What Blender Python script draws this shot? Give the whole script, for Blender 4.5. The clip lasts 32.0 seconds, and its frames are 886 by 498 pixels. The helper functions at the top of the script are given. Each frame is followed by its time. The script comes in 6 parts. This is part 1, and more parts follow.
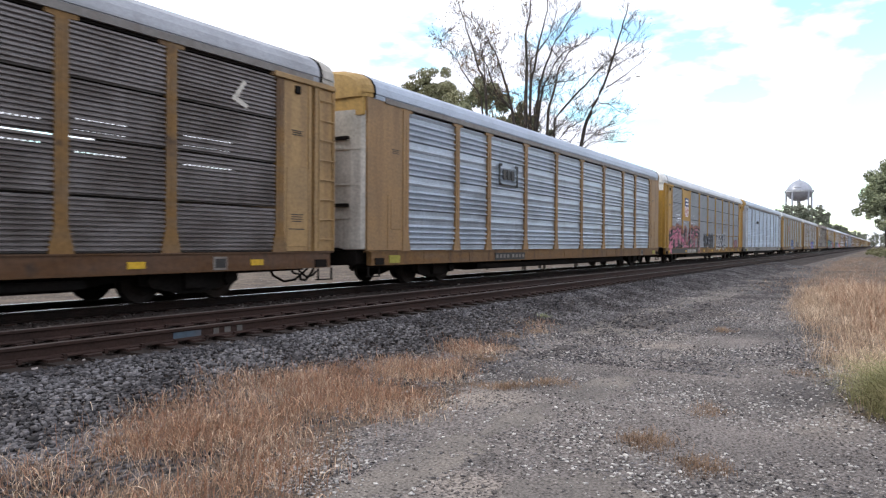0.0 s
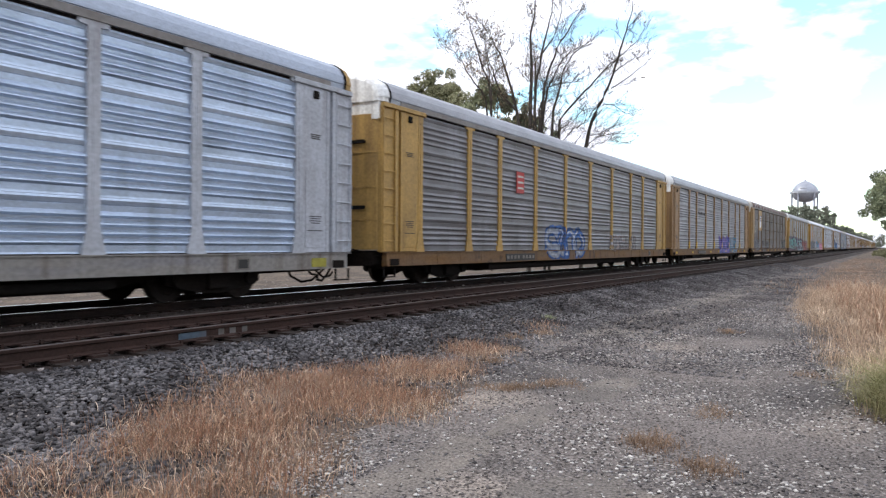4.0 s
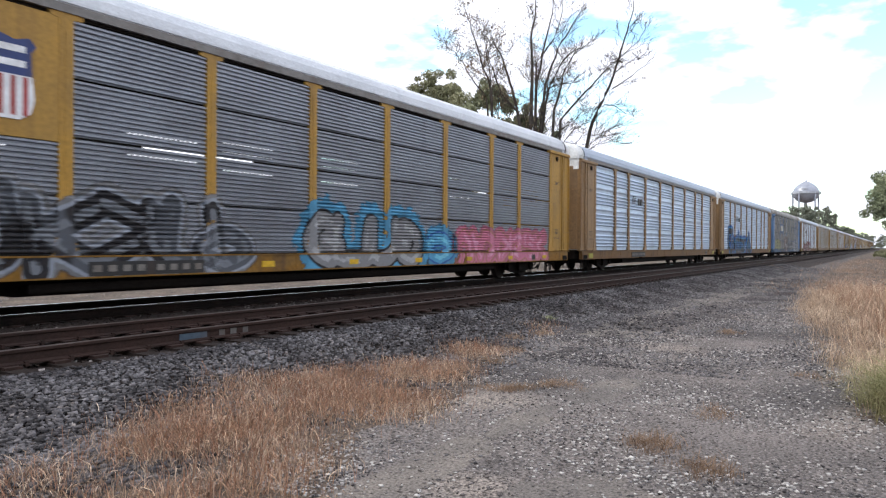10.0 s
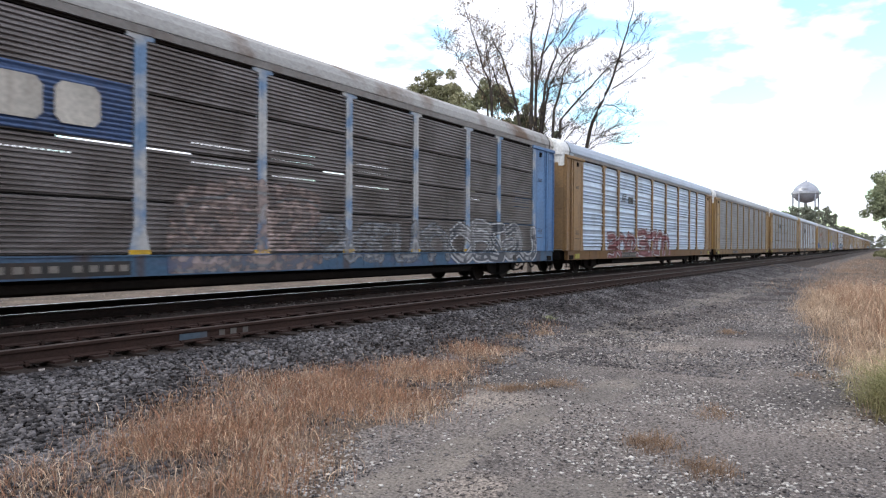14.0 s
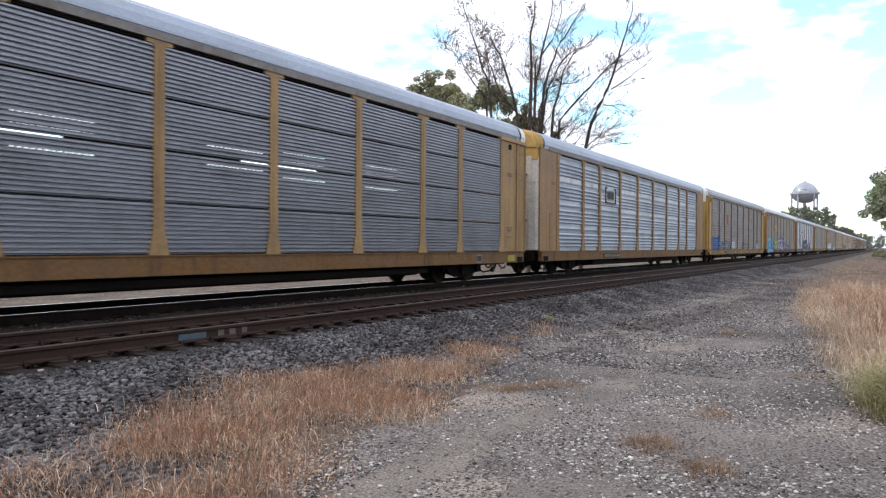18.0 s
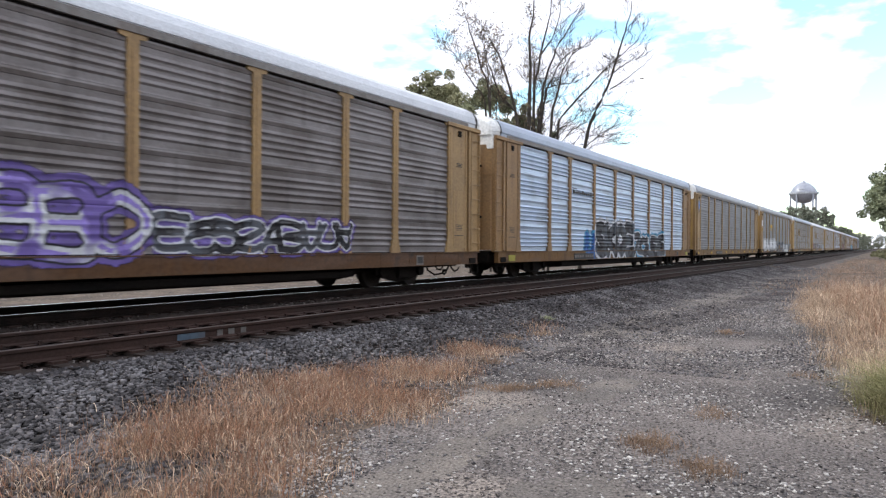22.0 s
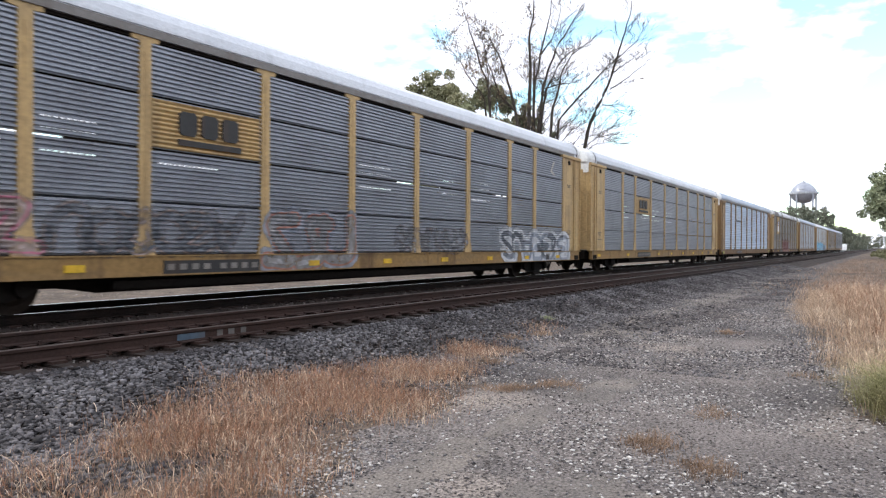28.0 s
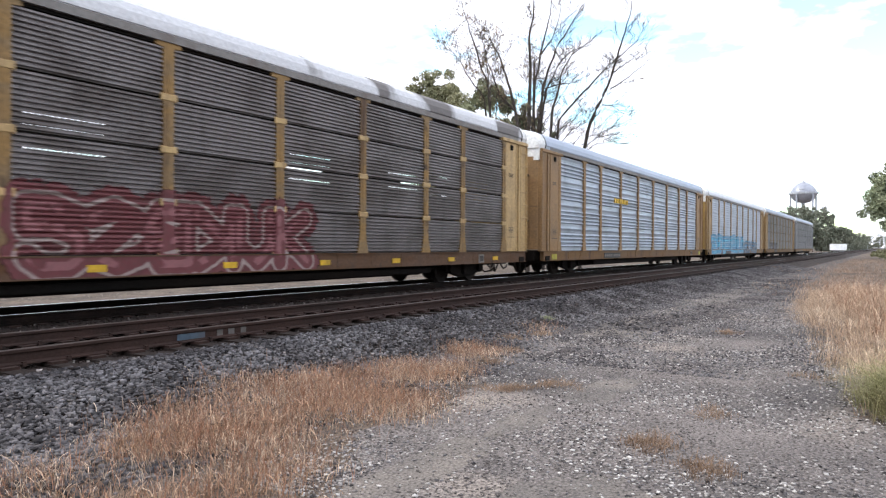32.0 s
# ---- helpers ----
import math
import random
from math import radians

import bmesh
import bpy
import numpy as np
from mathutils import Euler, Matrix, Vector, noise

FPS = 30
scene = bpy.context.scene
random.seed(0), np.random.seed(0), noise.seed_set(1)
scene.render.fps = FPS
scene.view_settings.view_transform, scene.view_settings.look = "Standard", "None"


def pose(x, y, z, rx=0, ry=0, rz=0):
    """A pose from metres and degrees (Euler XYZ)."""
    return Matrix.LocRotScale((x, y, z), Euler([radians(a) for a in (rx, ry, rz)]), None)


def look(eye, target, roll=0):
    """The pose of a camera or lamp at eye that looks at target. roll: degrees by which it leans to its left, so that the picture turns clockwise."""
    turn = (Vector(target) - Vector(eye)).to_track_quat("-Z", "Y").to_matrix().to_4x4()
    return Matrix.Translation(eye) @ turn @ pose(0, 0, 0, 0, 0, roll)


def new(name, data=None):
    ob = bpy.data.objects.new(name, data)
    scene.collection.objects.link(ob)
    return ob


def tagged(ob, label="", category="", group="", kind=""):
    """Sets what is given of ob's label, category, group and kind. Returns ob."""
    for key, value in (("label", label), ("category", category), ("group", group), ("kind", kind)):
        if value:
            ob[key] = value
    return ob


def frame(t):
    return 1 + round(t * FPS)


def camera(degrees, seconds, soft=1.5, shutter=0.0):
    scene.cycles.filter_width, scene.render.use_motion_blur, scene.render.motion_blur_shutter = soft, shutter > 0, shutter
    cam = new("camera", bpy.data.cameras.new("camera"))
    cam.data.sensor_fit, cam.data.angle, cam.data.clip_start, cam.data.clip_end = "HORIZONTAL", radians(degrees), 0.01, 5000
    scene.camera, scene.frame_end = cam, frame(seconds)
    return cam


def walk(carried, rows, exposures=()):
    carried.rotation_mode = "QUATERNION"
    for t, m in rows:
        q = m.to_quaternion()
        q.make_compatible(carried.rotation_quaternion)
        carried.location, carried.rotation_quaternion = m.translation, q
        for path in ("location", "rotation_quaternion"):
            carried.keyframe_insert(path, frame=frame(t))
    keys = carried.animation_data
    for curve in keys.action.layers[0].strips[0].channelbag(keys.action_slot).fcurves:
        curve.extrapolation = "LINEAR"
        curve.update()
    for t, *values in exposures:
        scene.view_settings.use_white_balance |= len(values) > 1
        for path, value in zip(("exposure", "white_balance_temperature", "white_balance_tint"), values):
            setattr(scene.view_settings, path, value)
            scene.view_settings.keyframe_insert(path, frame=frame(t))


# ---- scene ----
cam = camera(63.47, 32.0, soft=1.25, shutter=0.10)
EYE = (0.0, 0.0, 1.149)
YAW, TILT, ROLL = 32.04, -0.33, 0.356


def aim(turn, tip):
    """Pose at the eye, turned to the right and tipped up by small angles in degrees."""
    a, b = radians(YAW - turn), radians(TILT + tip)
    way = (math.cos(a) * math.cos(b), math.sin(a) * math.cos(b), math.sin(b))
    return look(EYE, [e + w for e, w in zip(EYE, way)], ROLL)


walk(cam, [(t, aim(a, b)) for t, a, b in (
    (0.0, 0.434, -0.136), (0.5, 0.339, -0.136), (1.0, 0.280, -0.136), (1.5, 0.226, -0.125), (2.0, 0.158, -0.09), (2.5, 0.145, -0.072),
    (3.0, 0.117, -0.068), (3.5, 0.081, -0.063), (5.5, 0.018, 0.0), (6.0, 0.0, 0.0), (9.0, 0.0, 0.0), (16.5, 0.0, 0.0), (17.0, 0.045, 0.022),
    (18.0, 0.068, 0.022), (18.5, 0.117, 0.0), (20.0, 0.136, 0.0), (21.0, 0.145, 0.022), (24.0, 0.153, 0.018), (32.0, 0.153, 0.018))],
    exposures=[(0.0, 0.0), (3.0, 0.0), (14.0, 0.0), (25.0, 0.0), (27.5, 0.08), (29.0, 0.22), (30.0, 0.32), (31.0, 0.40), (32.0, 0.30)])

# ---- sky and sun ----
SUN_UP, SUN_ROUND = 46.0, 124.0
world = bpy.data.worlds.new("sky")
scene.world = world
world.use_nodes = True
wn, wl = world.node_tree.nodes, world.node_tree.links
wn.clear()
sky = wn.new("ShaderNodeTexSky")
sky.sky_type, sky.sun_disc = "NISHITA", False
sky.sun_elevation, sky.sun_rotation = radians(SUN_UP), radians(90 - SUN_ROUND)
sky_lit = wn.new("ShaderNodeMix")
sky_lit.data_type, sky_lit.blend_type = "RGBA", "MULTIPLY"
sky_lit.inputs[0].default_value = 1.0
sky_lit.inputs[7].default_value = (0.36, 0.40, 0.35, 1)
wl.new(sky.outputs[0], sky_lit.inputs[6])
co = wn.new("ShaderNodeTexCoord")
mp = wn.new("ShaderNodeMapping")
mp.inputs["Scale"].default_value = (1.0, 1.0, 2.6)
mp.inputs["Location"].default_value = (1.35, 0.4, 0.9)
wl.new(co.outputs["Generated"], mp.inputs["Vector"])
puff = wn.new("ShaderNodeTexNoise")
puff.inputs["Scale"].default_value, puff.inputs["Detail"].default_value, puff.inputs["Roughness"].default_value = 9.0, 6.0, 0.5
wl.new(mp.outputs[0], puff.inputs["Vector"])
cover = wn.new("ShaderNodeValToRGB")
cover.color_ramp.elements[0].position, cover.color_ramp.elements[1].position = 0.37, 0.485
# the clouds thin out towards the far end of the line
thin = wn.new("ShaderNodeVectorMath")
thin.operation = "DOT_PRODUCT"
thin.inputs[1].default_value = (0.985, 0.06, 0.16)
wl.new(co.outputs["Generated"], thin.inputs[0])
open_sky = wn.new("ShaderNodeMapRange")
open_sky.inputs[1].default_value, open_sky.inputs[2].default_value = 0.90, 1.0
open_sky.inputs[3].default_value, open_sky.inputs[4].default_value = 0.02, -0.05
wl.new(thin.outputs["Value"], open_sky.inputs[0])
amount = wn.new("ShaderNodeMath")
wl.new(puff.outputs[0], amount.inputs[0])
wl.new(open_sky.outputs[0], amount.inputs[1])
wl.new(amount.outputs[0], cover.inputs[0])
cloud = wn.new("ShaderNodeMix")
cloud.data_type = "RGBA"
cloud.inputs[7].default_value = (1.42, 1.455, 1.62, 1)
wl.new(cover.outputs[0], cloud.inputs[0])
wl.new(sky_lit.outputs[2], cloud.inputs[6])
back = wn.new("ShaderNodeBackground")
back.inputs["Strength"].default_value = 1.0
wl.new(cloud.outputs[2], back.inputs["Color"])
wo = wn.new("ShaderNodeOutputWorld")
wl.new(back.outputs[0], wo.inputs[0])

sun_data = bpy.data.lights.new("sun", "SUN")
sun_data.energy, sun_data.angle, sun_data.color = 1.4, radians(6), (1.0, 0.95, 0.86)
sun = new("sun", sun_data)
_u, _r = radians(SUN_UP), radians(SUN_ROUND)
sun.matrix_world = look((60 * math.cos(_r) * math.cos(_u), 60 * math.sin(_r) * math.cos(_u), 60 * math.sin(_u)), (0, 0, 0))


# ---- materials ----
def surface(name, base, rough=0.75, metal=0.0, tint=None, coarse=(0.6, 0.35, 0.65), fine=(9.0, 0.16), streak=None, bump=None,
            stretch=(1, 1, 1), spots=None, islands=0.0, gloss=None):
    """A weathered surface: base colour, blotches of tint, fine grain, downward streaks, relief."""
    m = bpy.data.materials.new(name)
    m.use_nodes = True
    n, l = m.node_tree.nodes, m.node_tree.links
    b = n["Principled BSDF"]
    b.inputs["Roughness"].default_value, b.inputs["Metallic"].default_value = rough, metal
    b.inputs["Specular IOR Level"].default_value = gloss if gloss is not None else 0.2 if rough > 0.74 else 0.5
    tc, info, add = n.new("ShaderNodeTexCoord"), n.new("ShaderNodeObjectInfo"), n.new("ShaderNodeVectorMath")
    mul = n.new("ShaderNodeMath")
    mul.operation, mul.inputs[1].default_value = "MULTIPLY", 41.0
    l.new(info.outputs["Random"], mul.inputs[0])
    l.new(tc.outputs["Object"], add.inputs[0])
    l.new(mul.outputs[0], add.inputs[1])

    def noise(scale, detail=4.0, form=(1, 1, 1)):
        q, t = n.new("ShaderNodeMapping"), n.new("ShaderNodeTexNoise")
        q.inputs["Scale"].default_value = form
        t.inputs["Scale"].default_value, t.inputs["Detail"].default_value = scale, detail
        l.new(add.outputs[0], q.inputs["Vector"])
        l.new(q.outputs[0], t.inputs["Vector"])
        return t.outputs[0]

    def ramp(src, lo, hi):
        r = n.new("ShaderNodeMapRange")
        r.inputs[1].default_value, r.inputs[2].default_value = lo, hi
        l.new(src, r.inputs[0])
        return r.outputs[0]

    def mix(fac, a, c, kind="MIX"):
        x = n.new("ShaderNodeMix")
        x.data_type, x.blend_type = "RGBA", kind
        for k, v in ((0, fac), (6, a), (7, c)):
            if isinstance(v, (int, float)):
                x.inputs[k].default_value = v
            elif isinstance(v, tuple):
                x.inputs[k].default_value = (*v, 1)
            else:
                l.new(v, x.inputs[k])
        return x.outputs[2]

    col = base
    if tint:
        col = mix(ramp(noise(coarse[0], 5.0, stretch), coarse[1], coarse[2]), base, tint)
    if streak:
        col = mix(ramp(noise(streak[1], 3.0, (1, 1, 0.06)), streak[2], streak[3]), col, streak[0])
    if spots:
        col = mix(ramp(noise(spots[1], 2.0), spots[2], spots[2] + 0.13), col, spots[0])
    g = n.new("ShaderNodeMapRange")
    g.inputs[1].default_value, g.inputs[2].default_value = 0.25, 0.75
    g.inputs[3].default_value, g.inputs[4].default_value = 1 - fine[1] * 1.6, 1 + fine[1] * 1.6
    l.new(noise(fine[0], 6.0), g.inputs[0])
    col = mix(1.0, col, g.outputs[0], "MULTIPLY")
    if islands:
        ge, k = n.new("ShaderNodeNewGeometry"), n.new("ShaderNodeMapRange")
        k.inputs[3].default_value, k.inputs[4].default_value = 1 - islands, 1 + islands
        l.new(ge.outputs["Random Per Island"], k.inputs[0])
        col = mix(1.0, col, k.outputs[0], "MULTIPLY")
    l.new(col, b.inputs["Base Color"])
    if bump:
        u = n.new("ShaderNodeBump")
        u.inputs["Distance"].default_value = bump[1]
        l.new(noise(bump[0], 5.0), u.inputs["Height"])
        l.new(u.outputs[0], b.inputs["Normal"])
    return m


GRIME = (0.10, 0.085, 0.07)
RUST = (0.16, 0.075, 0.04)


COLOURS = {}


def paint(name, c, dirt=0.5, rough=0.6):
    COLOURS[name] = c
    dull = tuple(x * 0.62 + g * 0.3 for x, g in zip(c, GRIME))
    return surface(name, c, rough, 0.0, dull, (0.9, 0.54 - dirt * 0.2, 0.88 - dirt * 0.25), (14, 0.14),
                   (tuple(x * 0.45 + g * 0.3 for x, g in zip(c, RUST)), 3.2, 0.56 - dirt * 0.1, 0.80), (40, 0.002))


PAINT = {
    "yellow": paint("yellow_paint", (0.43, 0.262, 0.072), 0.5),
    "pale": paint("pale_yellow_paint", (0.49, 0.33, 0.145), 0.4),
    "orange": paint("orange_yellow_paint", (0.43, 0.235, 0.035), 0.4),
    "tan": paint("tan_paint", (0.365, 0.228, 0.095), 0.6),
    "ochre": paint("ochre_paint", (0.305, 0.178, 0.075), 0.6),
    "rusty": paint("rusty_ochre_paint", (0.17, 0.088, 0.04), 1.0),
    "silver": paint("silver_grey_paint", (0.45, 0.47, 0.515), 0.4),
    "white": paint("white_paint", (0.80, 0.80, 0.79), 0.15),
    "dirty_white": paint("dirty_white_paint", (0.60, 0.56, 0.50), 0.8),
    "blue": paint("light_blue_paint", (0.105, 0.225, 0.435), 0.5),
    "worn_blue": surface("worn_blue_paint", (0.15, 0.25, 0.40), 0.7, 0, (0.44, 0.44, 0.44), (1.3, 0.42, 0.56), (14, 0.12)),
    "grey": paint("grey_paint", (0.30, 0.31, 0.33), 0.4),
    "black": paint("black_paint", (0.022, 0.021, 0.021), 0.3),
    "navy": paint("navy_paint", (0.03, 0.05, 0.17), 0.2),
    "red": paint("red_paint", (0.42, 0.04, 0.035), 0.3),
    "signal": paint("reflector_yellow", (0.66, 0.40, 0.015), 0.3),
    "pure_white": paint("clean_white_paint", (0.82, 0.82, 0.84), 0.1),
    "mark": paint("faded_blue_mark", (0.065, 0.105, 0.15), 0.9),
    "mark2": paint("faded_grey_mark", (0.12, 0.11, 0.105), 0.9),
    "sticker": paint("yellow_green_label", (0.40, 0.36, 0.04), 0.7),
    "mark5": paint("faded_blue_plate", (0.055, 0.10, 0.22), 0.6),
    "mark3": paint("faded_white_paint", (0.22, 0.20, 0.18), 0.9),
    "mark4": paint("blue_grey_paint", (0.12, 0.14, 0.18), 0.3),
    "bright_blue": paint("bright_blue_paint", (0.06, 0.18, 0.55), 0.2),
    "drip": paint("grey_brown_eaves", (0.20, 0.185, 0.175), 0.5),
    "field": paint("pale_grey_field", (0.60, 0.62, 0.66), 0.3),
}


SILLS = {}


def sill_paint(kind, c, old):
    """Trim paint low on a car: darker base, brown blotches, rust runs, dark smears."""
    if (kind, old) not in SILLS:
        brown = tuple(x * 0.38 + g * 0.45 for x, g in zip(c, (0.10, 0.06, 0.045)))
        edge = (0.50, 0.72) if not old else (0.40, 0.60)
        SILLS[(kind, old)] = surface(kind + "_sill_paint", tuple(x * k for x, k in zip(c, (0.56, 0.50, 0.42))), 0.65, 0.0, brown, (1.5, *edge), (14, 0.16), ((0.085, 0.048, 0.03), 2.6, 0.54, 0.76), (40, 0.002),
                                     (0.35, 1, 2.2), ((0.055, 0.038, 0.03), 2.3, 0.62) if old else None, gloss=0.3)
    return SILLS[(kind, old)]


def sheet(name, c, dark, metal, rough=0.5, blot=(0.42, 0.62), drips=1.0):
    return surface(name, c, rough, metal, dark, (0.8, blot[0], blot[1]), (22, 0.12), (tuple(x * 0.68 for x in dark), 2.4, 0.58, 0.84) if drips else (tuple(x * 0.8 for x in dark), 2.4, 0.6, 0.9),
                   (30, 0.002), (1, 1, 1.6))


PANEL = {
    "bright": sheet("bright_galvanised_steel", (0.475, 0.56, 0.69), (0.36, 0.42, 0.505), 0.6, 0.36, (0.5, 0.72), 0.0),
    "silver": sheet("silver_galvanised_steel", (0.37, 0.415, 0.485), (0.26, 0.29, 0.335), 0.55, 0.38, (0.48, 0.7), 0.0),
    "grey": sheet("grey_galvanised_steel", (0.29, 0.29, 0.31), (0.20, 0.197, 0.207), 0.45, 0.42),
    "blue_grey": sheet("blue_grey_galvanised_steel", (0.285, 0.30, 0.34), (0.23, 0.238, 0.268), 0.5, 0.40, (0.46, 0.7), 0.0),
    "dull": sheet("dull_weathered_steel", (0.18, 0.176, 0.186), (0.13, 0.121, 0.123), 0.4, 0.42),
    "brown": sheet("brown_weathered_steel", (0.20, 0.18, 0.178), (0.125, 0.107, 0.101), 0.35, 0.45),
}
ROOF = {
    "grey": sheet("grey_roof_steel", (0.34, 0.35, 0.385), (0.27, 0.276, 0.30), 0.2, 0.5, (0.42, 0.7), 0.0),
    "pale": sheet("pale_roof_steel", (0.37, 0.42, 0.51), (0.32, 0.36, 0.435), 0.2, 0.5, (0.42, 0.7), 0.0),
    "white": sheet("white_roof_paint", (0.66, 0.68, 0.72), (0.57, 0.59, 0.63), 0.0, 0.55, (0.42, 0.7), 0.0),
    "rust": surface("rusted_roof_steel", (0.40, 0.38, 0.38), 0.75, 0.1, (0.125, 0.072, 0.055), (1.1, 0.40, 0.56), (16, 0.2), streak=((0.09, 0.05, 0.04), 2.2, 0.5, 0.62), stretch=(1.6, 1, 0.4)),
    "patched": surface("peeling_roof_paint", (0.60, 0.60, 0.62), 0.7, 0.0, (0.14, 0.125, 0.12), (0.38, 0.50, 0.55), (16, 0.12), stretch=(1.2, 1, 0.4)),
    "weathered": surface("weathered_roof_steel", (0.38, 0.37, 0.36), 0.75, 0.1, (0.17, 0.12, 0.09), (0.7, 0.50, 0.66), (16, 0.15)),
}
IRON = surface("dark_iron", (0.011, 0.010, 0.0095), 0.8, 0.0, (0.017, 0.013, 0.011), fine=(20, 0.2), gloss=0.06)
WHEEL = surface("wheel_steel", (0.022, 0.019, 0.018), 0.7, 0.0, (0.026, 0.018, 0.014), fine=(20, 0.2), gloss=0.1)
RAILRUST = surface("rusty_rail_steel", (0.045, 0.025, 0.020), 0.8, 0.0, (0.030, 0.019, 0.016), (1.4, 0.4, 0.7), (30, 0.2), bump=(60, 0.002))
RAILHEAD = surface("polished_rail_steel", (0.70, 0.70, 0.71), 0.25, 1.0, (0.6, 0.58, 0.56), fine=(30, 0.1))
RAILDULL = surface("dull_rail_head_steel", (0.085, 0.062, 0.054), 0.55, 0.2, (0.07, 0.045, 0.036), (0.8, 0.4, 0.7), fine=(30, 0.15))
# rails under the train: their shade is put into this near-black colour
RAILDARK = surface("shade_darkened_rail_steel", (0.014, 0.011, 0.010), 0.8, 0.0, (0.024, 0.015, 0.012), (1.4, 0.4, 0.7), (30, 0.2), gloss=0.08)
TIE = surface("weathered_tie_wood", (0.030, 0.021, 0.017), 0.9, 0, (0.026, 0.019, 0.016), (2.0, 0.35, 0.65), (25, 0.25), bump=(35, 0.006), stretch=(3, 0.4, 3))
BARK = surface("tree_bark", (0.085, 0.07, 0.06), 0.9, 0, (0.045, 0.037, 0.03), (3, 0.4, 0.6), (20, 0.2))
LEAF = surface("green_leaves", (0.31, 0.32, 0.19), 0.7, 0, (0.11, 0.125, 0.06), (0.5, 0.4, 0.6), (1.5, 0.1), islands=0.4)
LEAF2 = surface("olive_leaves", (0.31, 0.30, 0.175), 0.7, 0, (0.19, 0.185, 0.095), (0.5, 0.4, 0.6), (1.5, 0.1), islands=0.4)
LEAF3 = surface("pale_green_leaves", (0.33, 0.355, 0.22), 0.7, 0, (0.20, 0.225, 0.13), (0.5, 0.4, 0.6), (1.5, 0.1), islands=0.4)
LEAFDRY = surface("dry_leaves", (0.38, 0.28, 0.18), 0.8, 0, (0.11, 0.085, 0.045), (0.6, 0.4, 0.6), (1.5, 0.1), islands=0.4)
# distance haze is mixed into this paler foliage colour
FAR = surface("distant_foliage", (0.25, 0.26, 0.20), 0.9, 0, (0.17, 0.185, 0.14), (0.2, 0.4, 0.6), (1.5, 0.1), islands=0.3)
STRAW = surface("dry_grass_blades", (0.465, 0.33, 0.24), 0.8, 0, (0.28, 0.185, 0.13), (1.1, 0.38, 0.62), (3, 0.1), islands=0.45)
STRAWPALE = surface("pale_dry_grass_blades", (0.76, 0.60, 0.45), 0.8, 0, (0.56, 0.36, 0.23), (0.9, 0.4, 0.6), (3, 0.1), islands=0.4)
GOLD = surface("golden_dry_grass_blades", (0.68, 0.525, 0.385), 0.8, 0, (0.48, 0.335, 0.23), (0.9, 0.4, 0.6), (3, 0.1), islands=0.4)
RUSSET = surface("russet_seed_heads", (0.40, 0.215, 0.135), 0.8, 0, (0.30, 0.155, 0.10), (1.1, 0.38, 0.62), (3, 0.1), islands=0.35)
TUFT = surface("brown_weed_blades", (0.36, 0.245, 0.165), 0.8, 0, (0.23, 0.15, 0.10), (1.1, 0.38, 0.62), (3, 0.1), islands=0.4)
WEED = surface("green_weed_blades", (0.26, 0.25, 0.115), 0.75, 0, (0.28, 0.24, 0.125), (1.5, 0.4, 0.65), (3, 0.1), islands=0.4)
BALLAST = surface("crushed_ballast_stone", (0.155, 0.145, 0.148), 0.9, 0, (0.075, 0.068, 0.070), (0.9, 0.4, 0.6), (30, 0.25), islands=0.75)
BED = surface("ballast_bed", (0.050, 0.037, 0.032), 0.95, 0, (0.034, 0.026, 0.023), (2, 0.4, 0.6), (45, 0.5), bump=(28, 0.03))
PEBBLE = surface("gravel_pebbles", (0.285, 0.252, 0.236), 0.9, 0, (0.138, 0.121, 0.115), (1.0, 0.4, 0.6), (30, 0.2), islands=0.55)
CHALK = surface("white_limestone_chips", (0.59, 0.555, 0.525), 0.85, 0, (0.38, 0.35, 0.33), (2.0, 0.4, 0.6), (30, 0.15), islands=0.35)
TANK = surface("silver_tank_paint", (0.38, 0.395, 0.45), 0.4, 0.4, (0.32, 0.335, 0.38), fine=(0.5, 0.06))


GROUND = surface("gravel_lane_ground", (0.212, 0.184, 0.170), 0.95, 0, (0.107, 0.095, 0.091), (0.4, 0.40, 0.64), (38, 0.55),
                 bump=(42, 0.03), spots=((0.31, 0.262, 0.225), 0.36, 0.57))
SAND = surface("packed_sandy_ground", (0.205, 0.178, 0.156), 0.95, 0, (0.145, 0.128, 0.117), (1.3, 0.38, 0.62), (45, 0.42), bump=(50, 0.012))
CINDER = surface("dark_cinder_lane", (0.132, 0.112, 0.103), 0.95, 0, (0.085, 0.074, 0.070), (0.9, 0.38, 0.62), (30, 0.45), bump=(36, 0.03))
TURF = surface("dry_turf_soil", (0.16, 0.118, 0.09), 0.95, 0, (0.09, 0.072, 0.06), (0.8, 0.4, 0.6), (30, 0.4), bump=(30, 0.04))
FARFIELD = surface("pale_gravel_verge", (0.15, 0.115, 0.088), 0.95, 0, (0.085, 0.066, 0.052), (0.9, 0.4, 0.62), (12, 0.4), bump=(20, 0.03))


